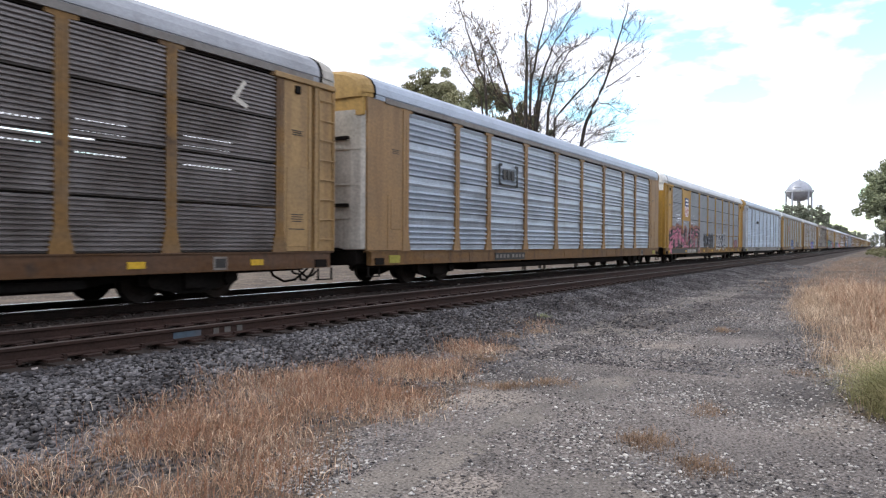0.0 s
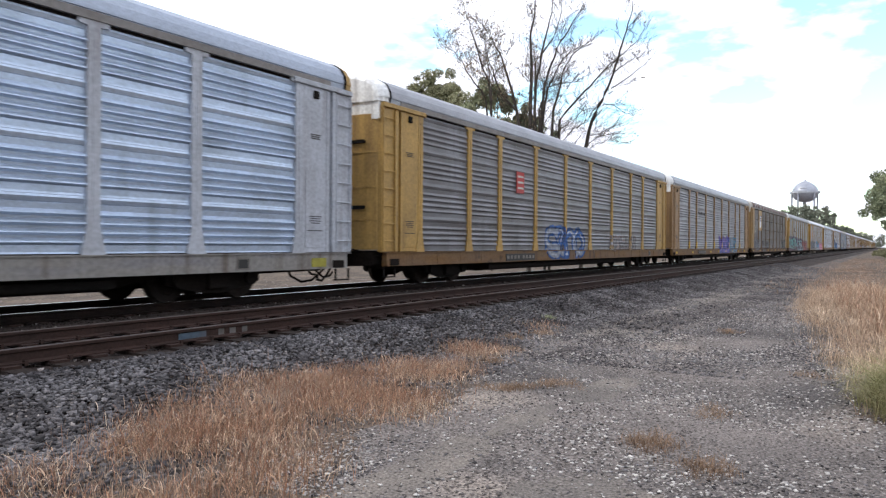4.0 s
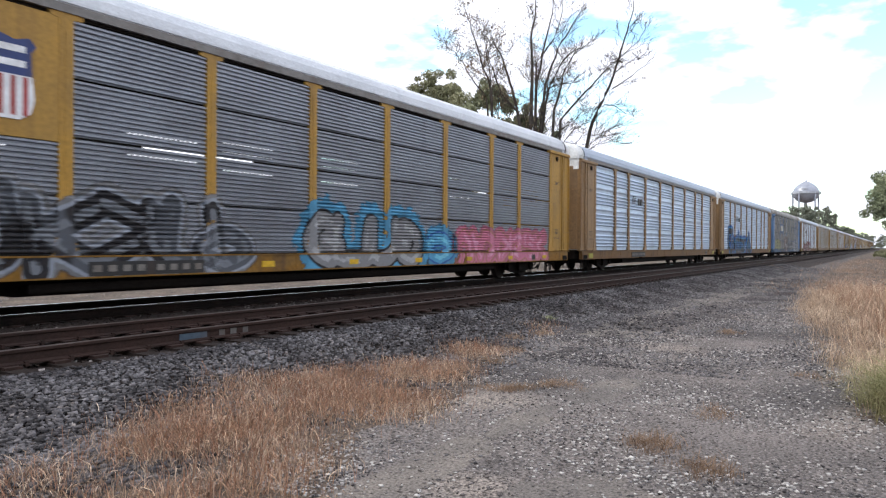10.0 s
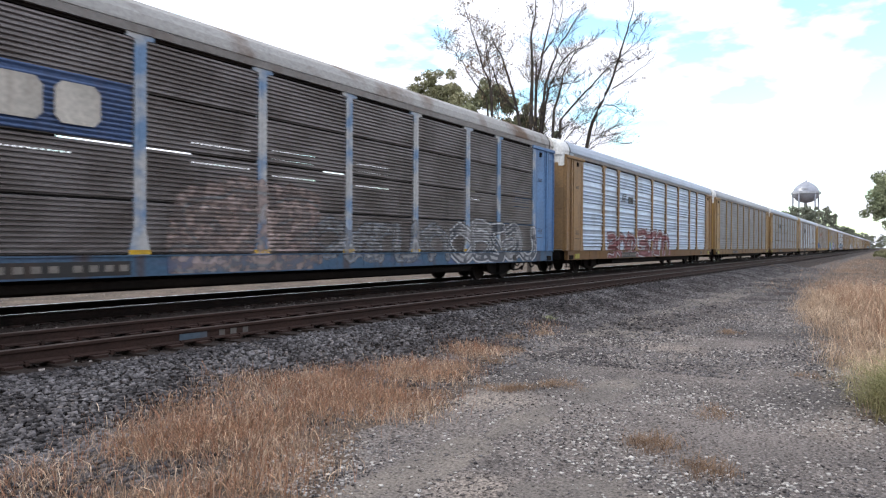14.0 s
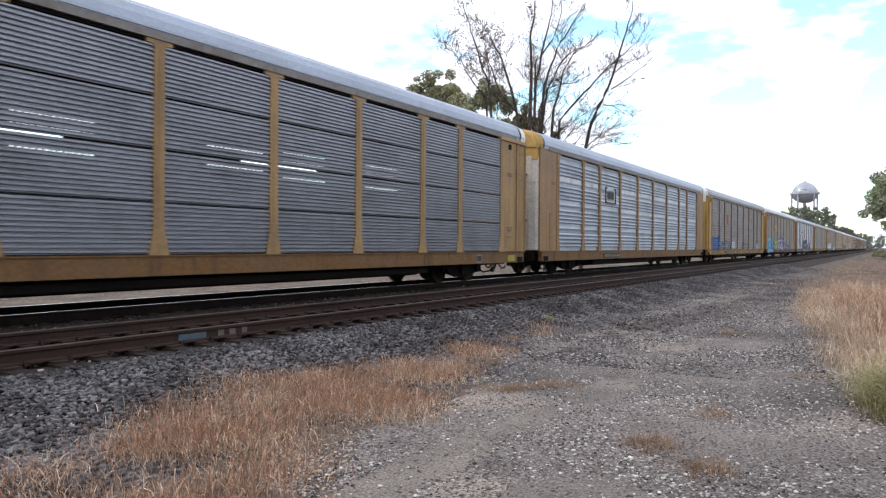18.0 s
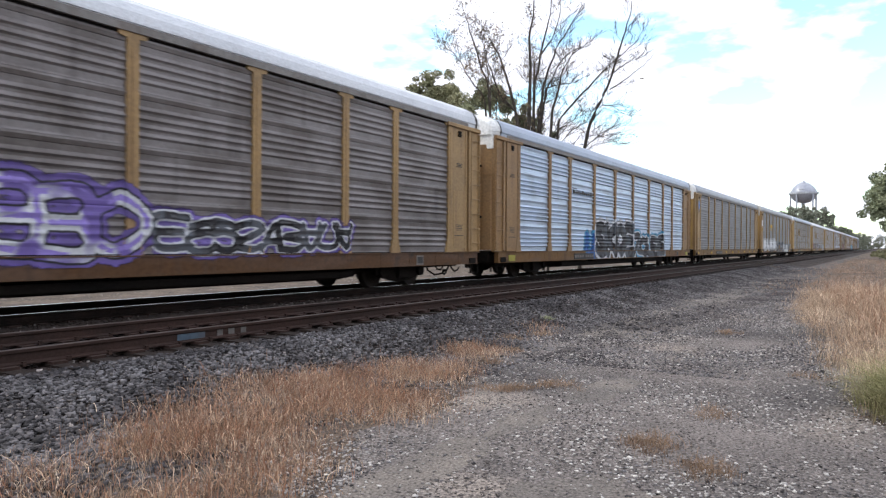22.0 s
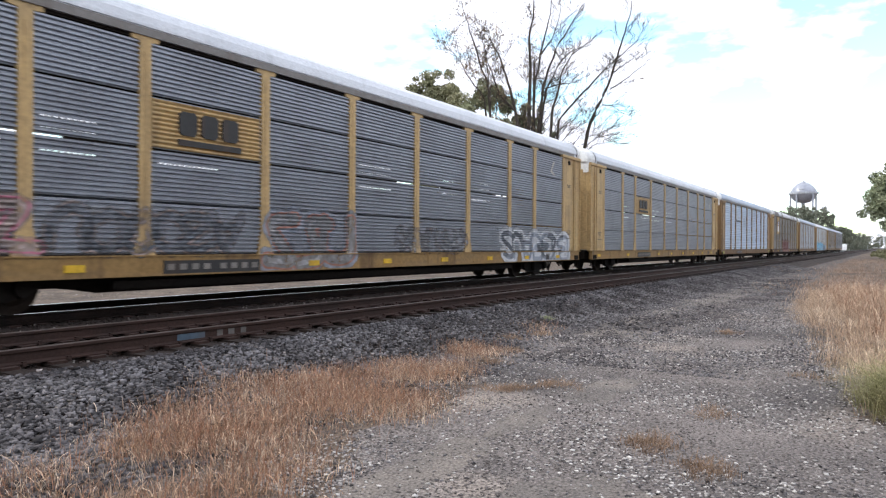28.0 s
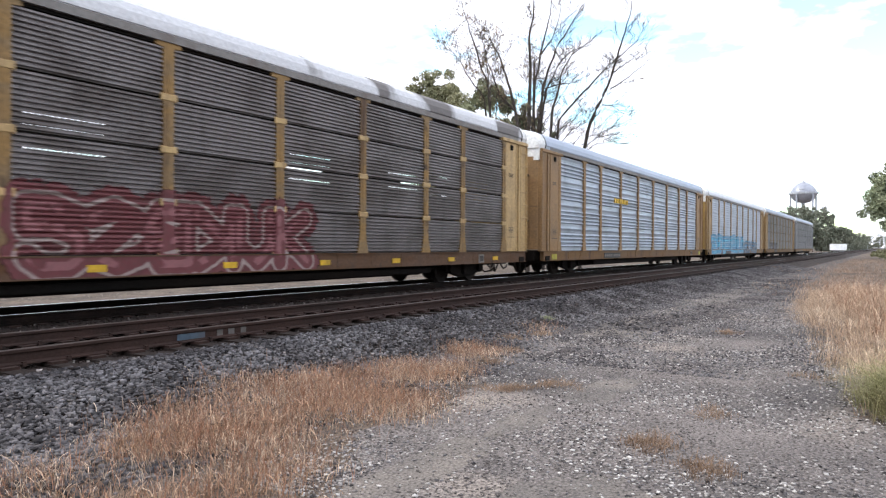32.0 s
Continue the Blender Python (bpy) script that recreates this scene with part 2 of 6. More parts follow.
# ---- mesh building ----
class Geo:
    """Collects vertices and faces for one mesh."""

    def __init__(self):
        self.v, self.f = [], []

    def add(self, vs, fs):
        k = len(self.v)
        self.v += [tuple(p) for p in vs]
        self.f += [tuple(i + k for i in q) for q in fs]
        return self

    def box(self, x0, x1, y0, y1, z0, z1, c=0.0):
        """A box whose long edges are cut by c."""
        if not c:
            return self.add([(x, y, z) for x in (x0, x1) for y in (y0, y1) for z in (z0, z1)],
                            [(0, 1, 3, 2), (4, 6, 7, 5), (0, 4, 5, 1), (2, 3, 7, 6), (0, 2, 6, 4), (1, 5, 7, 3)])
        ring = [(y0 + c, z0), (y1 - c, z0), (y1, z0 + c), (y1, z1 - c), (y1 - c, z1), (y0 + c, z1), (y0, z1 - c), (y0, z0 + c)]
        return self.bar(ring, x0, x1)

    def bar(self, ring, x0, x1, cap=True):
        """A closed outline in y, z drawn out along x."""
        n = len(ring)
        self.add([(x, y, z) for x in (x0, x1) for y, z in ring],
                 [(i, (i + 1) % n, (i + 1) % n + n, i + n) for i in range(n)] + ([tuple(range(n))[::-1], tuple(range(n, 2 * n))] if cap else []))
        return self

    def strip(self, line, x0, x1):
        """An open line in y, z drawn out along x."""
        n = len(line)
        return self.add([(x, y, z) for x in (x0, x1) for y, z in line], [(i, i + n, i + 1 + n, i + 1) for i in range(n - 1)])

    def plate(self, ring, y0, y1):
        """An outline in x, z, thick from y0 to y1."""
        n = len(ring)
        return self.add([(x, y, z) for y in (y0, y1) for x, z in ring],
                        [(i, (i + 1) % n, (i + 1) % n + n, i + n) for i in range(n)] + [tuple(range(n))[::-1], tuple(range(n, 2 * n))])

    def tube(self, pts, radii, n=6):
        """A round tube along points, with a radius at each."""
        rows = []
        for i, p in enumerate(pts):
            p = Vector(p)
            d = (Vector(pts[min(i + 1, len(pts) - 1)]) - Vector(pts[max(i - 1, 0)])).normalized()
            a = d.orthogonal().normalized() if abs(d.z) > 0.9 else d.cross(Vector((0, 0, 1))).normalized()
            b = d.cross(a)
            r = radii[i] if isinstance(radii, (list, tuple)) else radii
            rows += [tuple(p + (a * math.cos(6.2832 * k / n) + b * math.sin(6.2832 * k / n)) * r) for k in range(n)]
        m = len(pts)
        fs = [(i * n + k, i * n + (k + 1) % n, (i + 1) * n + (k + 1) % n, (i + 1) * n + k) for i in range(m - 1) for k in range(n)]
        return self.add(rows, fs + [tuple(range(n))[::-1], tuple(range((m - 1) * n, m * n))])

    def mesh(self, name, material, smooth=False):
        me = bpy.data.meshes.new(name)
        me.from_pydata(self.v, [], self.f)
        me.materials.append(material)
        if smooth:
            me.polygons.foreach_set("use_smooth", [True] * len(me.polygons))
        me.update()
        return me


def part(name, geo, material, parent, label="", at=(0, 0, 0), smooth=False):
    me = geo.mesh(name, material, smooth) if isinstance(geo, Geo) else geo
    ob = new(name, me)
    ob.parent = parent
    ob.location = at
    if label:
        ob["label"] = label
    return ob


MADE = {}


def shared(name, key, build, material, parent, at=(0, 0, 0), label="", smooth=False):
    """A part whose mesh is shared by all alike parts."""
    k = (name, key, material.name)
    if k not in MADE:
        MADE[k] = build().mesh(name, material, smooth)
    return part(name, MADE[k], material, parent, label, at)


def many(verts, faces, spots, sizes, turns, flat=1.0, name="stuff", material=None, rng=None, jitter=0.0):
    """Many small copies of one shape joined into a single mesh, by numpy."""
    v, f = np.array(verts, float), np.array(faces, int)
    n, k = len(spots), len(v)
    c, s = np.cos(turns), np.sin(turns)
    base = np.repeat(v[None], n, 0)
    if jitter:
        base = base * (1 + rng.uniform(-jitter, jitter, (n, k, 1))) * rng.uniform(0.42, 1.4, (n, 1, 3))
        a = rng.uniform(-0.7, 0.7, n)
        ca, sa = np.cos(a)[:, None], np.sin(a)[:, None]
        base = np.stack([base[:, :, 0] * ca - base[:, :, 2] * sa, base[:, :, 1], base[:, :, 0] * sa + base[:, :, 2] * ca], -1)
    base = base * sizes[:, None, None]
    base[:, :, 2] *= flat
    x = base[:, :, 0] * c[:, None] - base[:, :, 1] * s[:, None]
    y = base[:, :, 0] * s[:, None] + base[:, :, 1] * c[:, None]
    out = np.stack([x, y, base[:, :, 2]], -1) + spots[:, None, :]
    fs = (f[None] + (np.arange(n) * k)[:, None, None]).reshape(-1, f.shape[1])
    return raw_mesh(name, out.reshape(-1, 3), fs, material)


def raw_mesh(name, v, f, material):
    me = bpy.data.meshes.new(name)
    me.vertices.add(len(v))
    me.vertices.foreach_set("co", np.ascontiguousarray(v, dtype=np.float32).ravel())
    k = f.shape[1]
    me.loops.add(f.size)
    me.loops.foreach_set("vertex_index", np.ascontiguousarray(f, dtype=np.int32).ravel())
    me.polygons.add(len(f))
    me.polygons.foreach_set("loop_start", np.arange(0, f.size, k, dtype=np.int32))
    me.polygons.foreach_set("loop_total", np.full(len(f), k, dtype=np.int32))
    me.materials.append(material)
    me.update(calc_edges=True)
    me.validate()
    return me


CUBE_V = [(x, y, z) for x in (-0.75, 0.75) for y in (-0.75, 0.75) for z in (-0.75, 0.75)]
CUBE_F = [(0, 1, 3), (0, 3, 2), (4, 6, 7), (4, 7, 5), (0, 4, 5), (0, 5, 1), (2, 3, 7), (2, 7, 6), (0, 2, 6), (0, 6, 4), (1, 5, 7), (1, 7, 3)]
OCT_V = [(1, 0, 0), (-1, 0, 0), (0, 1, 0), (0, -1, 0), (0, 0, 1), (0, 0, -1)]
OCT_F = [(0, 2, 4), (2, 1, 4), (1, 3, 4), (3, 0, 4), (2, 0, 5), (1, 2, 5), (3, 1, 5), (0, 3, 5)]

# ---- ground ----
GROUND_Z = -0.5
RNG = np.random.default_rng(7)


def right_edge(x):
    """Where the lane ends and the tall dry grass begins."""
    return float(np.interp(x, [2, 7.6, 9.6, 10.7, 12.9, 17.5, 22.5, 32, 45, 75, 144, 600], [-1.6, -0.1, 0.3, 0.6, 0.95, 1.7, 2.3, 2.9, 3.3, 3.9, 4.9, 9.0]))


def left_edge(x):
    """Where the lane ends and the low dry grass along the ballast begins."""
    return float(np.interp(x, [0, 3.4, 3.8, 4.3, 5.0, 5.4, 6.1, 7.0, 8.4, 10, 11.7, 16], [2.6, 3.1, 3.4, 3.75, 4.0, 3.85, 3.8, 4.2, 4.8, 5.1, 5.2, 5.9]))


def packed(x, y):
    """Where wheels have pressed the lane smooth and sandy: two ruts far off and bare patches nearby."""
    w = 0.5 * noise.noise(Vector((x * 0.6, y * 0.6, 31))) + 0.3 * noise.noise(Vector((x * 2.2, y * 2.2, 3)))
    far = 12.5 < x < 70 and abs(y - np.interp(x, [12, 22, 45, 70], [4.3, 4.75, 5.0, 5.6])) + 0.5 * w < np.interp(x, [12.5, 15, 25, 70], [0.5, 0.85, 0.75, 0.6])
    near = any(((x - a) / c) ** 2 + ((y - b) / d) ** 2 + w < 0.8 for a, b, c, d in ((7.9, 2.75, 0.95, 0.32), (4.3, 2.95, 1.3, 0.34), (6.1, 2.9, 0.8, 0.22), (4.4, 1.7, 0.6, 0.5)))
    return far or near


def bumpy(x, y):
    return 0.03 * noise.noise(Vector((x * 0.35, y * 0.35, 0))) + 0.012 * noise.noise(Vector((x * 1.3, y * 1.3, 4)))


def build_ground():
    xs = [-3000, -1200, -500, -200, -80, -30, -12] + [-9 + 0.2 * i for i in range(290)] + [50, 53, 57, 62, 70, 80, 95, 120, 150, 200, 300, 500, 900, 1600, 3000, 4200]
    ys = [-3000, -1200, -500, -200, -80, -30, -14, -8] + [-5 + 0.16 * i for i in range(79)] + [8, 9.5, 11, 13, 15, 16, 17, 18, 19, 20, 22, 25, 30, 40, 60, 90, 150, 400, 1200, 3000]
    v = [(x, y, GROUND_Z + (bumpy(x, y) if -9 < x < 49 and -5 < y < 7.6 else 0)) for x in xs for y in ys]
    n = len(ys)
    f = [(i * n + j, (i + 1) * n + j, (i + 1) * n + j + 1, i * n + j + 1) for i in range(len(xs) - 1) for j in range(n - 1)]
    me = bpy.data.meshes.new("ground")
    me.from_pydata(v, [], f)
    for m in (GROUND, TURF, FARFIELD, SAND, CINDER):
        me.materials.append(m)
    idx = []
    for q in f:
        x, y = sum(v[k][0] for k in q) / 4, sum(v[k][1] for k in q) / 4
        w = 0.7 * noise.noise(Vector((x * 0.8, y * 0.8, 2))) + 0.35 * noise.noise(Vector((x * 3, y * 3, 7)))
        turf = y + w * 0.6 < right_edge(max(x, 2)) or (x < 16 and left_edge(x) < y + w * 0.7 < 7) or (x < -9.5) or y < -6
        cinders = x + 14 * w > 34 or abs(y - 4.05 + 0.05 * (x - 16)) + 0.5 * w < np.interp(x, [13.5, 15, 20, 26], [0, 0.75, 0.7, 0.3])
        idx.append(2 if y > 15 else 1 if turf else 4 if cinders and x < 900 else 3 if 3 < x < 70 and packed(x, y) else 0)
    me.polygons.foreach_set("material_index", idx)
    me.update()
    tagged(new("ground", me), "grey gravel lane with dusty patches between dry grass verges", "ground", kind="structure")


build_ground()


# ---- railway ----
RAILS = (7.972, 9.479, 11.815, 13.322)
NEAR_Y, TRAIN_Y = 8.725, 12.568


def build_ballast():
    prof = [(5.45, -0.53), (5.9, -0.48), (6.3, -0.40), (6.9, -0.27), (7.25, -0.225), (9.22, -0.24), (9.33, -0.31), (9.47, -0.31), (9.485, -0.215), (9.74, -0.19), (10.65, -0.19), (11.55, -0.172), (11.95, -0.225), (14.1, -0.225), (14.6, -0.27), (15.6, -0.46), (16.2, -0.54)]
    xs = [-3000, -600, -100, -30] + [-8 + 0.5 * i for i in range(120)] + [60, 80, 120, 200, 400, 1000, 4200]
    v, n = [], len(prof)
    for x in xs:
        for y, z in prof:
            near = -8 < x < 55
            w = noise.noise(Vector((x * 0.7, y * 2, 0))) if near else 0
            v.append((x, y + 0.10 * w, z + 0.022 * w))
    f = [(i * n + j, (i + 1) * n + j, (i + 1) * n + j + 1, i * n + j + 1) for i in range(len(xs) - 1) for j in range(n - 1)]
    me = raw_mesh("ballast_bed", np.array(v), np.array(f), BED)
    me.materials.append(FARFIELD)
    me.polygons.foreach_set("material_index", [1 if v[q[0]][1] > 13.8 else 0 for q in f])
    ob = new("ballast_bed", me)
    tagged(ob, "dark crushed stone bed carrying two railway tracks", "ballast", kind="structure")


def stones(name, label, n, place, size, material, shape="cube", flat=0.7, kind="stuff"):
    pts = np.array([place() for _ in range(n)])
    sz = RNG.uniform(size[0], size[1], n)
    v, f = (CUBE_V, CUBE_F) if shape == "cube" else (OCT_V, OCT_F)
    me = many(v, f, pts, sz, RNG.uniform(0, 6.3, n), flat, name, material, RNG, 0.38)
    return tagged(new(name, me), label, "stones", kind=kind)


def bed_z(y):
    return float(np.interp(y, [5.45, 5.9, 6.3, 6.9, 7.25, 9.35, 9.75, 10.65, 11.55, 11.95, 14.1], [-0.51, -0.47, -0.39, -0.26, -0.215, -0.215, -0.162, -0.18, -0.162, -0.215, -0.215]))


def shoulder_spot():
    x = 1.5 + 62 * RNG.random() ** 2.1
    y = RNG.uniform(5.3, 7.55) - 0.35 * RNG.random() ** 3
    if x < 9 and RNG.random() < 0.13:
        y = RNG.uniform(4.3, 5.5)
        return (x, y, max(bed_z(y), GROUND_Z + bumpy(x, y)) + 0.006)
    if x > 8 and RNG.random() < 0.2:
        y = 5.5 - 1.9 * RNG.random() ** 1.7
    return (x, y, bed_z(y) + (RNG.uniform(0.0, 0.02) if y > 5.3 else 0.008))


def crib_spot():
    x = 1.0 + 40 * RNG.random() ** 1.5
    y = RNG.uniform(7.3, 12.9)
    if 9.3 < y < 9.7:
        y += 0.45
    return (x, y, bed_z(y) - 0.005)


def lane_spot():
    x = 3.0 + 26 * RNG.random() ** 1.7
    y = RNG.uniform(right_edge(x) - 0.3, 6.2)
    if packed(x, y) and RNG.random() < 0.55:
        return lane_spot()
    return (x, y, GROUND_Z + bumpy(x, y) + 0.003)


def chip_spot():
    while True:
        x = 3.5 + 20 * RNG.random() ** 1.6
        y = RNG.uniform(right_edge(x) - 0.4, left_edge(x) + 0.5)
        if noise.noise(Vector((x * 0.7, y * 0.7, 9))) + RNG.uniform(-0.5, 0.5) > 0.05 and not (packed(x, y) and RNG.random() < 0.85):
            return (x, y, GROUND_Z + bumpy(x, y) + 0.004)


def cinder_spot():
    while True:
        x = 9.5 + 32 * RNG.random() ** 1.4
        y = RNG.uniform(right_edge(x) + 0.1, 5.6)
        if noise.noise(Vector((x * 0.35, y * 0.8, 21))) + RNG.uniform(-0.4, 0.4) > -0.1 and not (packed(x, y) and RNG.random() < 0.93):
            return (x, y, GROUND_Z + bumpy(x, y) + 0.004)


def far_spot():
    x = -2 + 60 * RNG.random() ** 1.4
    y = RNG.uniform(14.5, 24)
    return (x, y, GROUND_Z if y > 16.1 else float(np.interp(y, [14.1, 14.6, 15.6, 16.2], [-0.21, -0.26, -0.45, -0.5])))


def build_stones():
    stones("ballast_stones", "loose angular grey crushed stones on the track shoulder", 80000, shoulder_spot, (0.011, 0.031), BALLAST, flat=0.62)
    stones("crib_stones", "dark crushed stones between the railway ties", 9000, crib_spot, (0.012, 0.03), BED)
    stones("spilled_stones", "few pale stones lying between the two tracks", 1500, crib_spot, (0.010, 0.026), PEBBLE)
    stones("pale_ballast_stones", "paler broken stones among the dark ballast", 7000, shoulder_spot, (0.008, 0.024), PEBBLE, flat=0.62)
    stones("lane_pebbles", "small grey pebbles strewn over the gravel lane", 56000, lane_spot, (0.004, 0.017), PEBBLE, "oct", 0.5)
    stones("lane_cinders", "dark angular gravel spread over the far lane", 16000, cinder_spot, (0.010, 0.028), BALLAST, "oct", 0.5)
    stones("limestone_chips", "white limestone chips scattered on the lane", 12000, chip_spot, (0.003, 0.015), CHALK, "cube", 0.45)
    stones("broken_limestone", "larger broken white stones in the gravel", 900, chip_spot, (0.008, 0.022), CHALK, "cube", 0.45)
    stones("coarse_gravel", "coarse dark gravel gathered in the lane", 9000, chip_spot, (0.006, 0.019), BALLAST, "oct", 0.55)
    stones("verge_pebbles", "pale gravel beyond the far track", 4000, far_spot, (0.015, 0.05), PEBBLE, "oct", 0.5)


def rail_ring(c=0.0):
    h = [(-0.07, -0.166), (0.07, -0.166), (0.07, -0.153), (0.012, -0.135), (0.009, -0.05), (0.035, -0.038), (0.036, -0.006)]
    return h + [(-y, z) for y, z in reversed(h[2:])]


def build_tracks():
    for k, (name, cy, rails) in enumerate((("near_track", NEAR_Y, RAILS[:2]), ("train_track", TRAIN_Y, RAILS[2:]))):
        track = new(name)
        tagged(track, "railway track of rusty rails spiked to dark wooden ties" if k == 0 else "railway track with worn bright rail tops under the train",
               "railway track", kind="structure")
        for y in rails:
            g = Geo()
            g.bar([(y + p, q) for p, q in rail_ring()], -3000, 4000)
            rail = part("rail", g, RAILDARK if k else RAILRUST, track)
            h = Geo()
            h.bar([(y - 0.034, -0.008), (y + 0.034, -0.008), (y + 0.030, 0.001), (y - 0.030, 0.001)], -3000, 4000)
            part("rail_head", h, RAILHEAD if k else RAILDULL, rail, "worn running surface")
        for i in range(150 if k == 0 else 120):
            x = -6 + 0.5 * i + (((i * 37) % 11) - 5) * 0.006
            key = i % 4
            tie = shared("tie", key, lambda: Geo().box(-0.115, 0.115, -1.31 - 0.04 * (key % 3), 1.30 + 0.03 * (key % 2), -0.36, -0.196, 0.012), TIE, track, (x, cy, 0))
            tie.rotation_euler = (0, 0, (((i * 53) % 13) - 6) * 0.004)
            if i < 70:
                for y in rails:
                    shared("tie_plate", 0, lambda: Geo().box(-0.09, 0.09, -0.17, 0.17, -0.197, -0.167), RAILRUST, track, (x, y, 0))
        g = Geo()
        for i in range(700):
            x = (69 if k == 0 else 54) + 0.5 * i
            g.box(x - 0.115, x + 0.115, cy - 1.3, cy + 1.3, -0.36, -0.196)
        for i in range(60):
            x = -6.5 - 0.5 * i
            g.box(x - 0.115, x + 0.115, cy - 1.3, cy + 1.3, -0.36, -0.196)
        part("distant_ties", g, TIE, track)["kind"] = "stuff"
        if k == 0:
            # joint bar and faded paint on the web of the near rail
            y = RAILS[0]
            for x0, x1, m in ((6.17, 6.62, "mark"), (6.83, 6.93, "mark2"), (7.03, 7.14, "mark2"), (7.26, 7.36, "mark2")):
                part("paint_mark", Geo().box(x0, x1, y - 0.016, y - 0.009, -0.14, -0.055), PAINT[m], track, "faded paint on the rail web")
            for i in range(64):
                x = 0.0 + 0.5 * i
                for y in rails:
                    shared("rail_anchor", 0, lambda: Geo().box(-0.02, 0.02, -0.085, -0.03, -0.19, -0.135), RAILRUST, track, (x + 0.17, y, 0))


build_ballast()
build_tracks()
build_stones()


# ---- grass and weeds ----
def blades(name, label, place, n, tall, wide, material, lean=0.45, category="grass", curl=0.7):
    p = np.array([place() for _ in range(n)])
    h = RNG.uniform(tall[0], tall[1], n) * (0.55 + 0.45 * RNG.random(n))
    a, l = RNG.uniform(0, 6.283, n), RNG.uniform(0.05, lean, n)
    w = RNG.uniform(wide[0], wide[1], n)
    b = RNG.uniform(0, 6.283, n)
    side = np.stack([np.cos(b), np.sin(b), 0 * b], -1) * w[:, None]
    out = np.stack([np.cos(a), np.sin(a), 0 * a], -1)
    up = np.array([0, 0, 1.0])
    droop = RNG.uniform(0.1, 1.0, n) * curl
    rows = []
    for u, k in ((0.0, 1.0), (0.45, 1.0), (0.72, 0.85), (0.9, 0.6)):
        q = p + up * (h * (u - 0.62 * droop * u ** 3))[:, None] + out * (h * l * u ** 2)[:, None]
        rows += [q - side * k, q + side * k]
    rows.append(p + up * (h * (1 - 0.72 * droop))[:, None] + out * (h * l)[:, None])
    v = np.stack(rows, 1).reshape(-1, 3)
    f = (np.array([(0, 1, 3), (0, 3, 2), (2, 3, 5), (2, 5, 4), (4, 5, 7), (4, 7, 6), (6, 7, 8)])[None] + (np.arange(n) * 9)[:, None, None]).reshape(-1, 3)
    return tagged(new(name, raw_mesh(name, v, f, material)), label, category, kind="stuff")


def clump(x, y, s):
    return x + RNG.normal(0, s), y + RNG.normal(0, s)


def spots(test, n):
    got = []
    while len(got) < n:
        q = test()
        if q:
            got.append(q)
    return got


def left_seed():
    x = 1.8 + 12.5 * RNG.random() ** 1.1
    y = RNG.uniform(2.2, 6.7)
    w = noise.noise(Vector((x * 0.8, y * 0.8, 2)))
    top = float(np.interp(x, [0, 3.0, 4.0, 5.2, 6.5, 8.7, 12.6, 16], [5.3, 5.6, 5.9, 6.15, 5.9, 5.75, 5.7, 5.7]))
    thin = noise.noise(Vector((x * 1.1, y * 1.1, 12))) + RNG.uniform(-0.45, 0.45) - 0.36 * max(0, x - 6.8) / 3
    if y < left_edge(x) + 0.4 * w or y > top + 0.3 * w or thin < -0.10 + 0.28 * max(0, 4.6 - x):
        return None
    return (x, y)


def right_seed():
    x = 8.0 + 22 * RNG.random() ** 1.3
    y = right_edge(x) - 9.0 * RNG.random() ** 1.5 - 0.3
    w = noise.noise(Vector((x * 0.6, y * 0.6, 5)))
    return (x, y + 0.25 * w) if noise.noise(Vector((x * 1.3, y * 1.3, 6))) + RNG.uniform(-0.4, 0.4) > -0.15 else None


def tuft_seed():
    c = ((5.91, 1.67), (5.95, 1.60), (5.51, 1.18), (5.4, 1.1), (7.45, 3.5), (7.3, 3.8), (7.36, 1.43), (8.9, 4.75), (10.2, 5.0), (53, 6.8), (56, 6.0), (54.5, 7.2), (11.3, 5.6), (12.2, 5.45), (10.1, 0.85), (7.8, 3.25), (14.5, 2.6))
    q = c[int(RNG.integers(0, len(c)))]
    return clump(*q, 0.11 if q[0] < 20 else 1.2)


def place_in(seeds, spread, low=-0.02):
    def one():
        x, y = seeds[int(RNG.integers(0, len(seeds)))]
        x, y = x + RNG.normal(0, spread), y + RNG.normal(0, spread)
        z = max(GROUND_Z + bumpy(x, y), bed_z(y) if y > 5.45 else -9)
        return (x, y, z + low)
    return one


